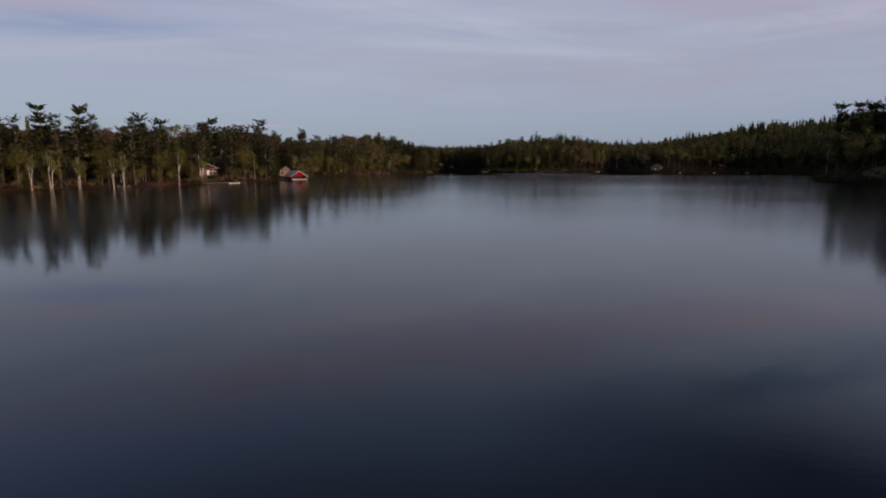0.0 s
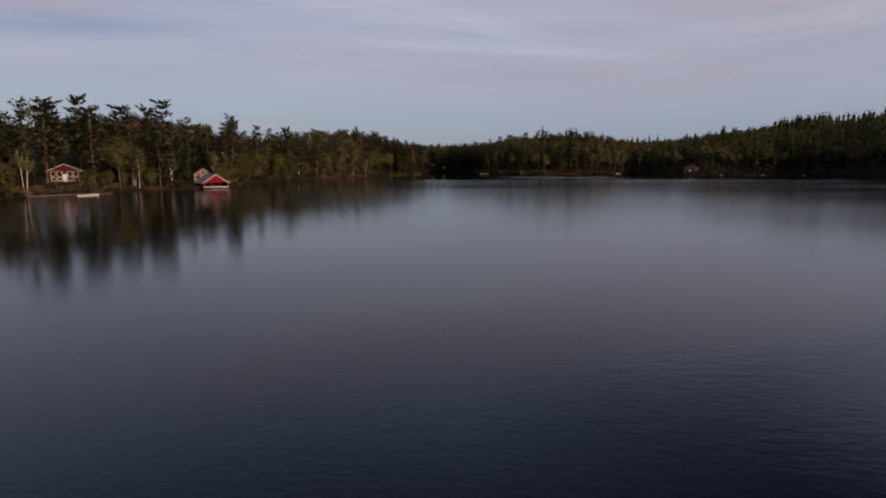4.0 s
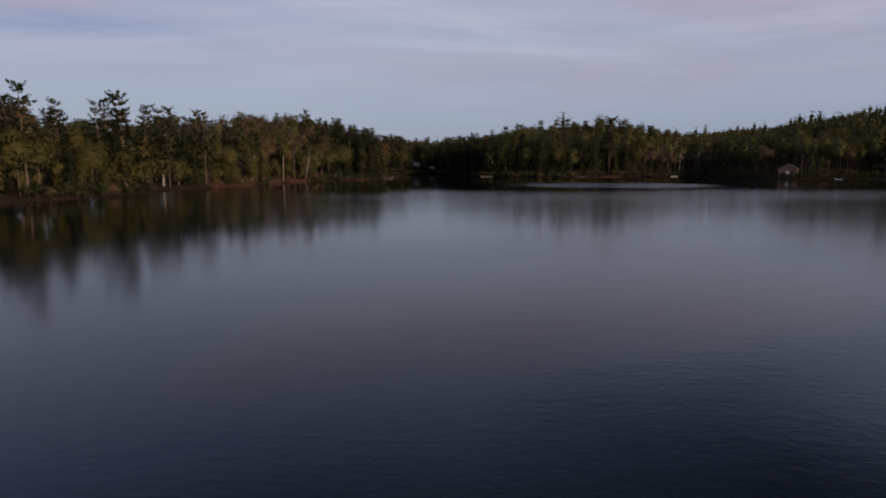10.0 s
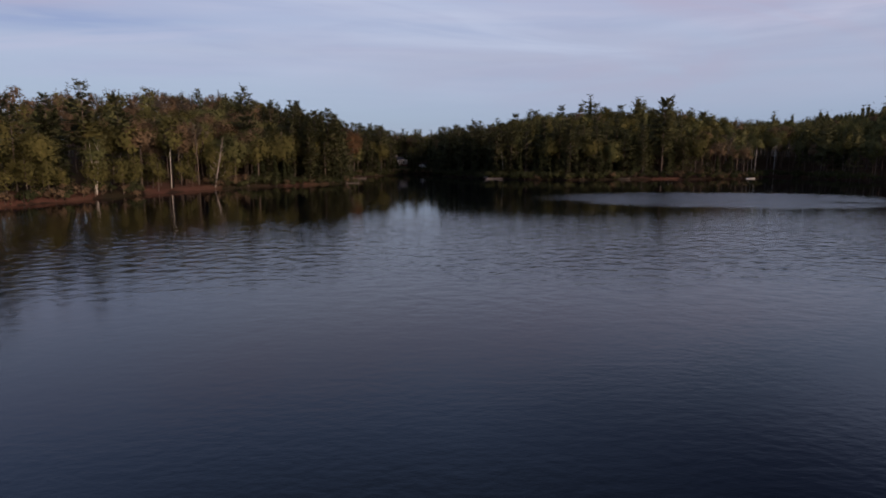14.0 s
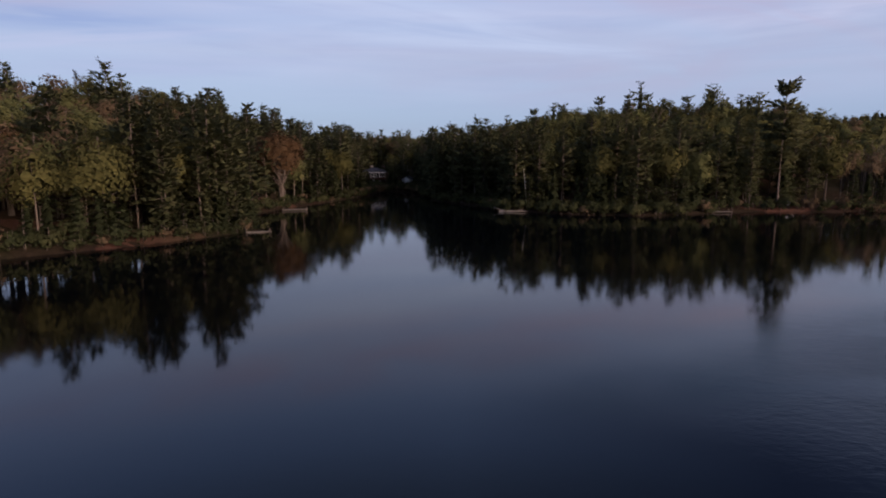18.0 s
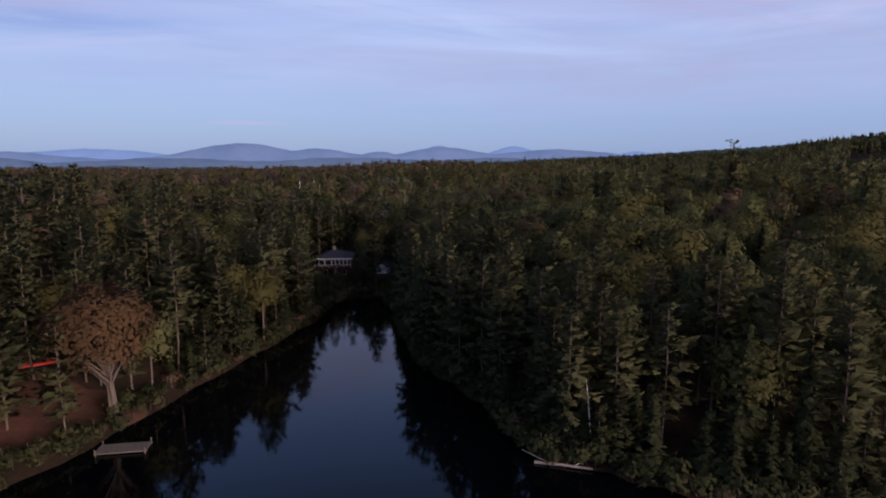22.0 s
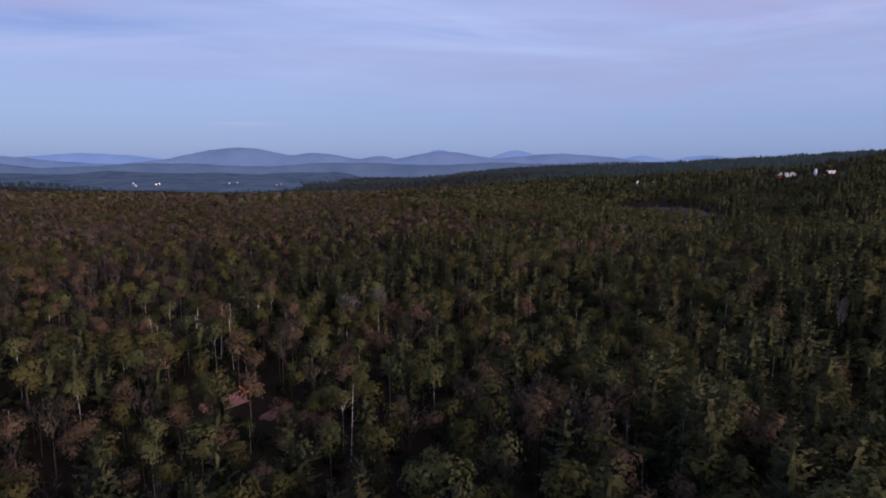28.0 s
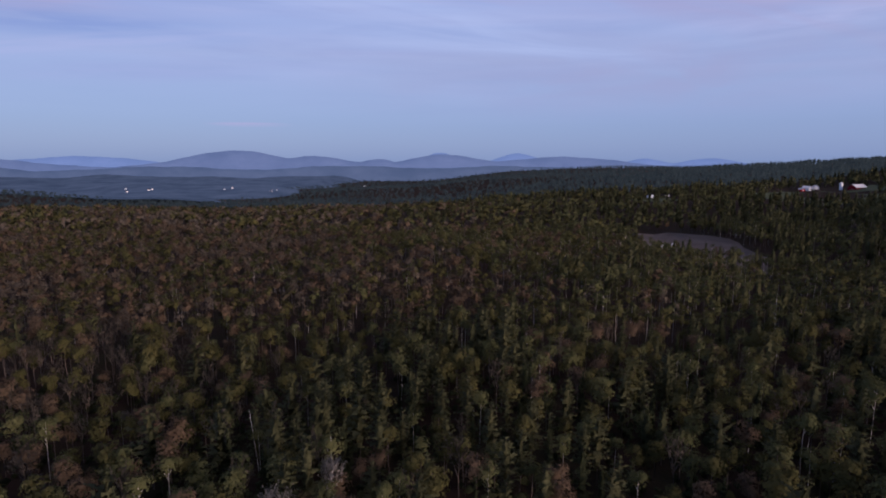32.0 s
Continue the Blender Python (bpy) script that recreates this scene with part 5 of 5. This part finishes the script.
def boat(name, x, y, z, turn, length, width, mat, label, flip=False):
    """A small open hull, pointed at the bow; flip: lying keel up."""
    rings, m = 9, 7
    vo, vi = [], []
    for i in range(rings):
        s = i / (rings - 1)
        wd = width / 2 * (math.sin(math.pi * min(1, 0.14 + 0.86 * s)) ** 0.6 if s > 0.5 else 0.55 + 0.45 * math.sin(math.pi * s))
        for k in range(m):
            q = math.pi * k / (m - 1)
            for sc, lst in ((1.0, vo), (0.88, vi)):
                lst.append((s * length - length / 2, math.cos(q) * wd * sc, -math.sin(q) ** 0.7 * 0.42 * sc + 0.14 * s ** 3))
    v = vo + vi
    o = len(vo)
    f = []
    for i in range(rings - 1):
        for k in range(m - 1):
            a = i * m + k
            f += [(a, a + 1, a + m + 1, a + m), (o + a + m, o + a + m + 1, o + a + 1, o + a)]
        for k in (0, m - 1):
            a = i * m + k
            f.append((a, a + m, o + a + m, o + a))
    ob = new(name)
    ob.matrix_basis = pose(x, y, z, 180 if flip else 0, 0, turn)
    tagged(ob, label, "boat")
    me = mesh_of("hull", v, f, [mat])
    part("hull", me, ob)
    for s in (-0.2, 0.18):
        part("thwart", (box(s * length - 0.12, -width * 0.36, -0.12, s * length + 0.12, width * 0.36, -0.08), M["deck"]), ob)
    return ob


dock(-82.8, 208.0, 52, 14.0, 1.5, 0.4, "pale wooden dock along the bank below the cabin")
dock(-83.6, 203.6, 52, 3.6, 2.4, 0.4, "square pale swim float beside the dock")
boat("rowing_boat", -76.4, 213.2, 0.25, 60, 4.6, 1.7, M["white"], "white boat tied beside the cabin dock")
dock(-70.4, 282.0, 5, 5.2, 1.4, 0.45, "small pale dock with rail post under pines")
dock(-98.4, 175.6, 40, 3.4, 1.6, 0.45, "short white painted dock at the birches")
dock(-16.2, 492.0, 8, 5.6, 2.2, 0.35, "grey swim raft moored off the needle covered bank")
dock(-12.2, 452.6, 20, 4.0, 0.7, 0.2, "low narrow plank dock at the point")
dock(79.2, 484.6, -4, 4.4, 1.6, 0.4, "small grey dock on the wooded point")
boat("rowing_boat", 130.5, 490.5, 0.25, 12, 3.6, 1.5, M["white"], "white rowing boat at the end of the wooded point")
boat("canoe", -32.0, 507.5, ground_z(-32, 507.5) + 0.42, 40, 4.8, 0.9, M["canoe"], "red canoe lying keel up under the pines", True)
boat("canoe", -11.0, 588.5, ground_z(-11, 588.5) + 0.42, 70, 4.4, 0.9, M["white"], "white canoe lying keel up on the lawn bank", True)
boat("kayak", -8.8, 580.5, ground_z(-8.8, 580.5) + 0.40, 170, 3.6, 0.8, M["white"], "pale kayak lying keel up near the inlet", True)
boat("kayak", -5.6, 565.5, ground_z(-5.6, 565.5) + 0.40, 60, 3.2, 0.8, M["white"], "white kayak lying keel up on the inlet bank", True)
dock(1.5, 566.5, 80, 4.0, 1.3, 0.4, "small dock at the head of the inlet")
for bx, by, tn in ((196, 441.5, 8), (222, 440, -25)):
    dock(bx, by, tn - 90, 6.0, 1.4, 0.4, "pale dock on the dark far bank")
for bx, by, tn in ((205, 440, 70), (228, 436, 40), (180, 442, 85)):
    boat("rowing_boat", bx, by, 0.25, tn, 4.6, 1.7, M["white"], "white boat moored on the dark far bank")


def bench(x, y, turn):
    ob = new("garden_bench")
    ob.matrix_basis = pose(x, y, ground_z(x, y), 0, 0, turn)
    tagged(ob, "white garden bench under the trees on the point", "bench")
    for k in range(3):
        part("seat_slat", (box(-0.9, -0.2 + 0.16 * k, 0.42, 0.9, -0.07 + 0.16 * k, 0.46), M["white"]), ob)
    for k in range(3):
        part("back_slat", (box(-0.9, 0.30, 0.55 + 0.16 * k, 0.9, 0.34, 0.67 + 0.16 * k), M["white"]), ob)
    for q in (-0.8, 0.8):
        part("leg", (box(q - 0.04, -0.18, 0, q + 0.04, -0.10, 0.42), M["white"]), ob)
        part("leg", (box(q - 0.04, 0.26, 0, q + 0.04, 0.34, 1.0), M["white"]), ob)


bench(101, 491.5, 10)


def wood_thing(name, pieces, mat, label, category, at, part_name="limb"):
    """A bare trunk with limbs, each a part."""
    ob = new(name)
    ob.matrix_basis = at
    tagged(ob, label, category)
    for i, (pts, radii) in enumerate(pieces):
        v, f = tube(pts, radii, 7)
        me = mesh_of("trunk" if i == 0 else part_name, v, f, [mat])
        me.polygons.foreach_set("use_smooth", np.ones(len(me.polygons), bool))
        part("trunk" if i == 0 else part_name, me, ob)
    return ob


# driftwood log afloat off the point: a fork
def lying(points, radii):
    return [(z, y, x) for x, y, z in points], radii


drift = new("fallen_log")
drift.matrix_basis = pose(33.0, 489.6, 0.12, 0, 0, -18)
tagged(drift, "bleached forked log lying in shallow water", "log")
for nm, a, b, r0, r1 in (("trunk", (0, 0, 0.0), (6.2, 0, 0.15), 0.20, 0.10), ("limb", (1.6, 0, 0.1), (-1.6, 1.0, 0.75), 0.13, 0.04), ("limb", (4.2, 0, 0.12), (5.6, 1.1, 0.6), 0.09, 0.03), ("limb", (2.6, 0, 0.05), (3.3, -0.9, 0.35), 0.07, 0.02)):
    v, f = tube([(0, 0, 0), (0.05, 0.02, 0.5), (0, 0, 1)], [r0, (r0 + r1) / 2, r1], 7)
    d = Vector(b) - Vector(a)
    v[:, 2] *= d.length
    me = mesh_of(nm, v, f, [M["dead"]])
    part(nm, me, drift, at=Matrix.Translation(a) @ d.to_track_quat("Z", "Y").to_matrix().to_4x4())


def bare_tree(name, x, y, h, lean, mat, label, limbs=8, r=0.16, seed=1, low=0.3, reach=2.2):
    """A dead or leafless tree, leaning, with broken limbs."""
    g = np.random.default_rng(seed)
    line = [(lean[0] * q, lean[1] * q, q) for q in np.linspace(-0.3, h, 6)]
    pieces = [(line, np.linspace(r, 0.035, 6))]
    for k in range(limbs):
        q = h * (low + (0.95 - low) * k / limbs)
        az = g.uniform(0, 6.28)
        ln = reach * g.uniform(0.5, 1.1) * (1.15 - q / h)
        a = along(line, q)
        pieces.append(([tuple(a), tuple(a + np.array([math.cos(az), math.sin(az), 0.25]) * ln * 0.5), tuple(a + np.array([math.cos(az), math.sin(az), 0.6]) * ln)], [r * 0.3, r * 0.2, 0.012]))
    return wood_thing(name, pieces, mat, label, "dead tree", pose(x, y, ground_z(x, y)))


bare_tree("dead_birch", 39.3, 489.4, 9, (-0.10, 0.03), M["birch"], "leaning white dead birch trunk at the waterline", 5, 0.09, 3, 0.6, 1.4)
bare_tree("dead_pine", -39.5, 421.5, 12, (0.20, 0.02), M["dead"], "leaning half dead pine with bare limbs over the bank", 24, 0.20, 5, 0.12, 3.4)
bare_tree("dead_birch", -44.5, 409, 9.5, (0.02, 0), M["birch"], "broken white birch snag among the shore pines", 3, 0.08, 8, 0.7, 0.8)
for i, (x, y, h) in enumerate(((-31, 690, 15), (-34, 684, 14), (-37, 688, 15), (-29, 696, 14), (-43, 679, 13), (-45, 684, 13.5), (-33, 700, 13), (-58, 668, 12), (-60, 671, 12), (-26, 686, 13), (12, 640, 13), (-12, 742, 14))):
    bare_tree("bare_birch", x, y, h * 1.22, ((-1) ** i * 0.06 + 0.03 * math.sin(i), 0.03 * math.cos(2 * i)), M["birch"], "bare white birch standing above the woods", 7, 0.10, 20 + i, 0.45, 2.0)

# trees that stand out
SPREAD = [leafy(np.random.default_rng(400), h=16, width=8.6, puffs=96, leaves=64, size=0.25, base=0.24, stems=2, bark=0.34, limbs=26, heart=0.2, small=0.42, dome=0.9)]
thing_tree("oak_tree", SPREAD, (M["bark"], M["amber"]), "broad orange brown oak with twin trunks on the bank", "oak tree", [(-18.0, 500, 20, 1.25), (-33, 452, 140, 0.85), (-44, 446, 60, 0.9)], "spreading oaks")
PALE = [twiggy(np.random.default_rng(410 + i), h=13 + i, width=3.4 - 0.9 * i, twigs=420, slim=0.05, leaves=420, size=0.17, base=0.42, bark=0.14, limbs=16) for i in range(2)]
thing_tree("blossom_tree", PALE, (M["birch"], M["pale"]), "pale leafless looking tree in early blossom above the woods", "blossom tree",
           [(1.8, 706, 0, 1.35), (10.4, 719, 0, 1.2), (8.5, 606, 30, 1.0), (-12, 612, 60, 0.8), (150, 700, 10, 1.1), (66, 640, 30, 0.8)], "pale trees")
TALL = shapes(conifer, 5, 520, h=20.5, start=0.32, spread=4.2, levels=12, per=6, twigs=15, top=0.60, miss=0.14, ragged=0.36, wide=0.42)
thing_tree("white_pine", TALL, (M["bark"], M["pine"]), "tall crooked white pine rising above the woods", "pine tree",
           [(97.6, 491.5, 30, 1.30), (-81, 262, 10, 1.12), (-70, 291, 70, 1.0), (-101, 196, 10, 1.02), (-98, 205, 140, 0.95), (-111, 180, 90, 1.08), (-92, 226, 200, 0.98), (-88, 236, 10, 0.95), (-80, 250, 160, 1.0), (-118, 172, 20, 1.05), (-95, 242, 80, 1.02), (-84, 243, 30, 1.0), (-90, 220, 60, 1.0), (-61.5, 334, 50, 1.0), (166, 246, 0, 1.42), (55, 572, 60, 0.8), (100, 548, 120, 0.8), (75, 560, 10, 0.82), (64, 566, 80, 0.78), (84, 557, 140, 0.78), (92, 562, 20, 0.8), (112, 556, 50, 0.82), (123, 552, 10, 0.85), (140, 552, 70, 0.8), (-22, 579, 30, 0.85), (-15, 601, 90, 0.9), (-30, 562, 150, 0.82), (-40, 548, 10, 0.85), (-47, 545, 60, 0.8), (-56, 536, 0, 0.78), (-25, 487, 40, 0.84), (-28, 491, 150, 0.9), (-30, 485, 10, 0.86), (-32, 497, 80, 0.92), (-36, 490, 220, 0.9), (-26, 508, 30, 0.76), (-31, 505, 100, 0.8), (-35, 500, 10, 0.8), (-22, 513, 220, 0.78), (168, 238, 80, 1.3), (174, 240, 20, 1.25), (180, 232, 110, 1.2), (186, 242, 60, 1.2), (178, 224, 0, 1.1), (192, 230, 10, 1.15), (196, 246, 130, 1.15)], "tall pines")
EDGE = shapes(conifer, 5, 560, h=18.5, start=0.13, spread=3.9, levels=17, twigs=14)
thing_tree("white_pine", EDGE, (M["bark"], M["pine"]), "full young white pine leaning over the inlet", "pine tree",
           [(-67.5, 283, 20, 1.2), (25.8, 512, 0, 1.0), (18.6, 531, 90, 1.08), (21, 524, 40, 0.95), (30.5, 503, 10, 0.85), (17.5, 543, 150, 1.0), (-10.5, 545, 30, 1.0), (-15, 530, 70, 0.95), (-10, 556, 0, 0.9), (36, 495, 200, 0.8), (3.0, 584, 0, 0.55)] + [(x, y, 47.0 * i, 0.74 + 0.07 * (i % 5)) for i, (x, y) in enumerate(thick[::3])] + [(168 + 6.5 * (i % 5) + 2 * (i // 5), 233 + 7 * (i // 5) + 2.5 * (i % 2), 67.0 * i, 1.12 + 0.09 * (i % 4)) for i in range(15)], "inlet pines")

# low shrubs on the bank below the lake house
sp = scatter(-10, 12, 563, 586, 2.5, rng)
sp = sp[(inland(sp[:, 0], sp[:, 1]) > 0.8) & ~((sp[:, 0] > -9.2) & (sp[:, 0] < 1) & (sp[:, 1] > 582)) & ~((sp[:, 0] > 6) & (sp[:, 1] > 582))]
thing_tree("garden_shrub", shapes(leafy, 4, 331, h=1.9, width=1.5, puffs=7, leaves=30, size=0.20, base=0.0, bark=0.03, limbs=0, sides=4, rings=3, heart=0.45), (M["bark"], M["shrub"]), "low dark shrub on the bank below the lake house", "shrub",
           [(x, y, rng.uniform(0, 360), float(rng.uniform(0.7, 1.5))) for x, y in sp], "shrubs below the lake house")

# log piles in the clearing
def log_pile(x, y, turn, rows, length, label, lift=0.0):
    ob = new("log_pile")
    ob.matrix_basis = pose(x, y, ground_z(x, y) + lift, 0, 0, turn)
    tagged(ob, label, "log pile")
    v, f = tube([(0, 0, 0), (0.02, 0.01, length / 2), (0, 0, length)], [0.2, 0.185, 0.16], 8)
    caps = [[tuple(range(8))[::-1]], [tuple(range(16, 24))]]
    me = bpy.data.meshes.new("log")
    me.from_pydata([tuple(q) for q in v], [], [tuple(q) for q in f] + caps[0] + caps[1])
    me.materials.append(M["log"])
    r = random.Random(int(x * 10))
    for k in range(rows):
        for j in range(rows * 3 - k * 2):
            part("log", me, ob, at=pose((j - (rows * 3 - k * 2) / 2) * 0.37 + r.uniform(-0.06, 0.06), r.uniform(-0.5, 0.5), 0.18 + 0.33 * k, 90 + r.uniform(-2, 2), 0, 180 + r.uniform(-3, 3)))


log_pile(-24.5, 661.0, -42, 5, 9.5, "long stack of pinkish cut logs in a clearing")
log_pile(-9.5, 657.0, -25, 3, 6.0, "small stack of grey cut logs")


def skidder(x, y, turn):
    ob = new("log_loader")
    ob.matrix_basis = pose(x, y, ground_z(x, y), 0, 0, turn)
    tagged(ob, "orange logging machine parked at the log stack", "loader")
    part("body", (box(-1.6, -0.8, 0.7, 1.2, 0.8, 1.5, 0.12), M["rustmetal"]), ob)
    cab_ = part("cab", (box(-0.2, -0.65, 1.505, 0.9, 0.65, 2.7, 0.1), M["rustmetal"]), ob)
    part("pane", (box(0.905, -0.5, 1.8, 0.93, 0.5, 2.5), M["glass"]), cab_)
    part("boom", (prism([(-1.4, 1.4), (-1.1, 1.4), (-2.6, 3.1), (-2.9, 3.0)], -0.15, 0.15), M["rustmetal"]), ob)
    for wx in (-1.1, 0.75):
        for wy in (-1.0, 0.7):
            v, f = tube([(0, 0, 0), (0, 0, 0.3)], [0.6, 0.6], 14)
            wme = bpy.data.meshes.new("wheel")
            wme.from_pydata([tuple(q) for q in v], [], [tuple(q) for q in f] + [tuple(range(14))[::-1], tuple(range(14, 28))])
            wme.materials.append(M["dark"])
            wob = part("wheel", wme, ob, at=pose(wx, wy + 0.3, 0.6, 90))


skidder(-17.0, 671.0, 45)


# ---- pastures, farm and valley ----
def patch(name, cx, cy, rx, ry, mat, label, lift=0.25):
    n, m = 28, 7
    v = [(cx, cy)]
    for j in range(1, m + 1):
        for i in range(n):
            a = 2 * math.pi * i / n
            k = j / m * (1 + 0.12 * math.sin(3 * a + cx) + 0.08 * math.sin(7 * a))
            v.append((cx + rx * k * math.cos(a), cy + ry * k * math.sin(a)))
    v = np.array(v)
    z = height(v[:, 0], v[:, 1]) + lift
    f = [(0, 1 + i, 1 + (i + 1) % n) for i in range(n)]
    for j in range(m - 1):
        for i in range(n):
            a, b = 1 + j * n + i, 1 + j * n + (i + 1) % n
            f += [(a, a + n, b + n), (a, b + n, b)]
    tagged(new(name, mesh_of(name, np.column_stack([v, z]), f, [mat])), label, "field", kind="structure")


patch("field_1", 612, 1420, 82, 165, M["field"], "green hillside pasture below the farm")
patch("field_2", 735, 1550, 44, 54, M["field"], "green pasture beside the barn")
patch("field_3", 398, 1560, 30, 78, M["field"], "small green pasture in the woods")
patch("field_4", 258, 1100, 41, 104, M["marsh"], "dry brown marsh in the valley woods")
patch("bank_1", -25, 500, 9, 8, M["needles"], "rust brown pine needle bank under the trees", 0.06)
patch("bank_2", -26, 442, 16, 6, M["needles"], "rust brown pine needle bank at the point", 0.06)
patch("bank_3", -44, 416, 8, 16, M["needles"], "rust brown needle bank along the shore", 0.06)
patch("bank_4", -79, 246, 6, 12, M["needles"], "rust brown bank beside the boathouse", 0.06)
patch("field_6", -88.5, 220, 5.5, 9, M["field"], "shaded green lawn below the lake cabin", 0.07)
patch("bank_5", -95, 196, 5, 8, M["needles"], "rust brown bank below the cabin", 0.06)
patch("bank_6", 102, 490.5, 18, 3.2, M["needles"], "rust brown bank on the wooded point", 0.06)
patch("bank_7", -53, 378, 7, 14, M["needles"], "rust brown needle bank along the shore", 0.06)
patch("field_5", 166, 222, 5, 5, M["field"], "grassy spit beside the lake", 0.1)

gable_house("farmhouse", 683, 1590, ground_z(683, 1590), 35, 9, 12, 5.0, 3.2, (M["white"], M["white"]), "white farmhouse on the far hillside", "house", 0.4, windows=((-2.4, 1.2, 1.1, 1.5), (2.4, 1.2, 1.1, 1.5), (0, 4.6, 1.1, 1.3)), door=(0,))
gable_house("farmhouse", 700, 1600, ground_z(700, 1600), -20, 8, 10, 5.5, 3.0, (M["white"], M["white"]), "second white farmhouse on the far hillside", "house", 0.4, windows=((-2, 1.2, 1.1, 1.5), (2, 1.2, 1.1, 1.5)), door=(0,))
gable_house("farm_shed", 668, 1586, ground_z(668, 1586), 10, 9, 8, 3.0, 2.0, (M["red"], M["white"]), "small red farm shed", "shed", 0.4, door=(0,))
barn = gable_house("barn", 723, 1546, ground_z(723, 1546), -62, 13, 34, 4.5, 4.6, (M["red"], M["white"]), "long red barn with pale metal roof", "barn", 0.6, windows=((-3, 1.2, 1.2, 1.2), (3, 1.2, 1.2, 1.2)), door=(0,))
v_, f_ = tube([(0, 0, -0.5), (0, 0, 12), (0, 0, 13.2), (0, 0, 13.8)], [2.4, 2.4, 1.6, 0.1], 16)
silo = new("silo")
silo.matrix_basis = pose(716, 1562, ground_z(716, 1562))
tagged(silo, "pale farm silo beside the barn", "silo")
part("tank", mesh_of("tank", v_, f_, [M["white"]]), silo)
gable_house("farm_shed", 405, 1597, ground_z(405, 1597), -70, 9, 17, 3.2, 2.4, (M["white"], M["white"]), "long white farm building in the woods", "shed", 0.4, door=(0,))
gable_house("farm_shed", 440, 1602, ground_z(440, 1602), -30, 6, 8, 3.0, 2.2, (M["white"], M["white"]), "small white shed in the woods", "shed", 0.4, door=(0,))
gable_house("chapel", 678, 1716, ground_z(678, 1716), 0, 5, 8, 6.0, 4.5, (M["white"], M["white"]), "narrow white building above the pasture", "chapel", 0.3, windows=((0, 2.2, 1.0, 1.6),), door=(-1.2,))
for i, (bx, by) in enumerate(((232, 1100), (237, 1106), (242, 1101), (236, 1112), (246, 1108), (227, 1108))):
    vv, ff = tube([(0, 0, -0.1), (0, 0, 0.15), (0, 0, 1.9), (0, 0, 2.1)], [1.2, 1.5, 1.5, 0.9], 14)
    tagged(new("hay_bale", mesh_of("hay_bale", vv, ff, [M["white"]])), "white wrapped hay bale on the dry marsh", "hay bale", "wrapped bales").matrix_basis = pose(bx, by, ground_z(bx, by) + 0.25)

r = random.Random(5)
for i in range(15):
    if i < 5:
        s, yy = r.uniform(-0.53, -0.43), r.uniform(2900, 3300)
    elif i < 14:
        s, yy = r.uniform(-0.36, -0.23), r.uniform(2900, 3500)
    else:
        s, yy = r.uniform(-0.12, -0.07), r.uniform(3300, 3800)
    x = 30 + s * (yy - 560)
    gable_house("town_house", x, yy, ground_z(x, yy) + 14.5, r.uniform(-60, 60), r.uniform(5, 7), r.uniform(7, 10), r.uniform(3, 4.5), r.uniform(2, 3), (M["white"], M["white"] if i % 2 else M["slate"]),
                "pale house in the distant valley town", "house", 0.4, door=(0,))
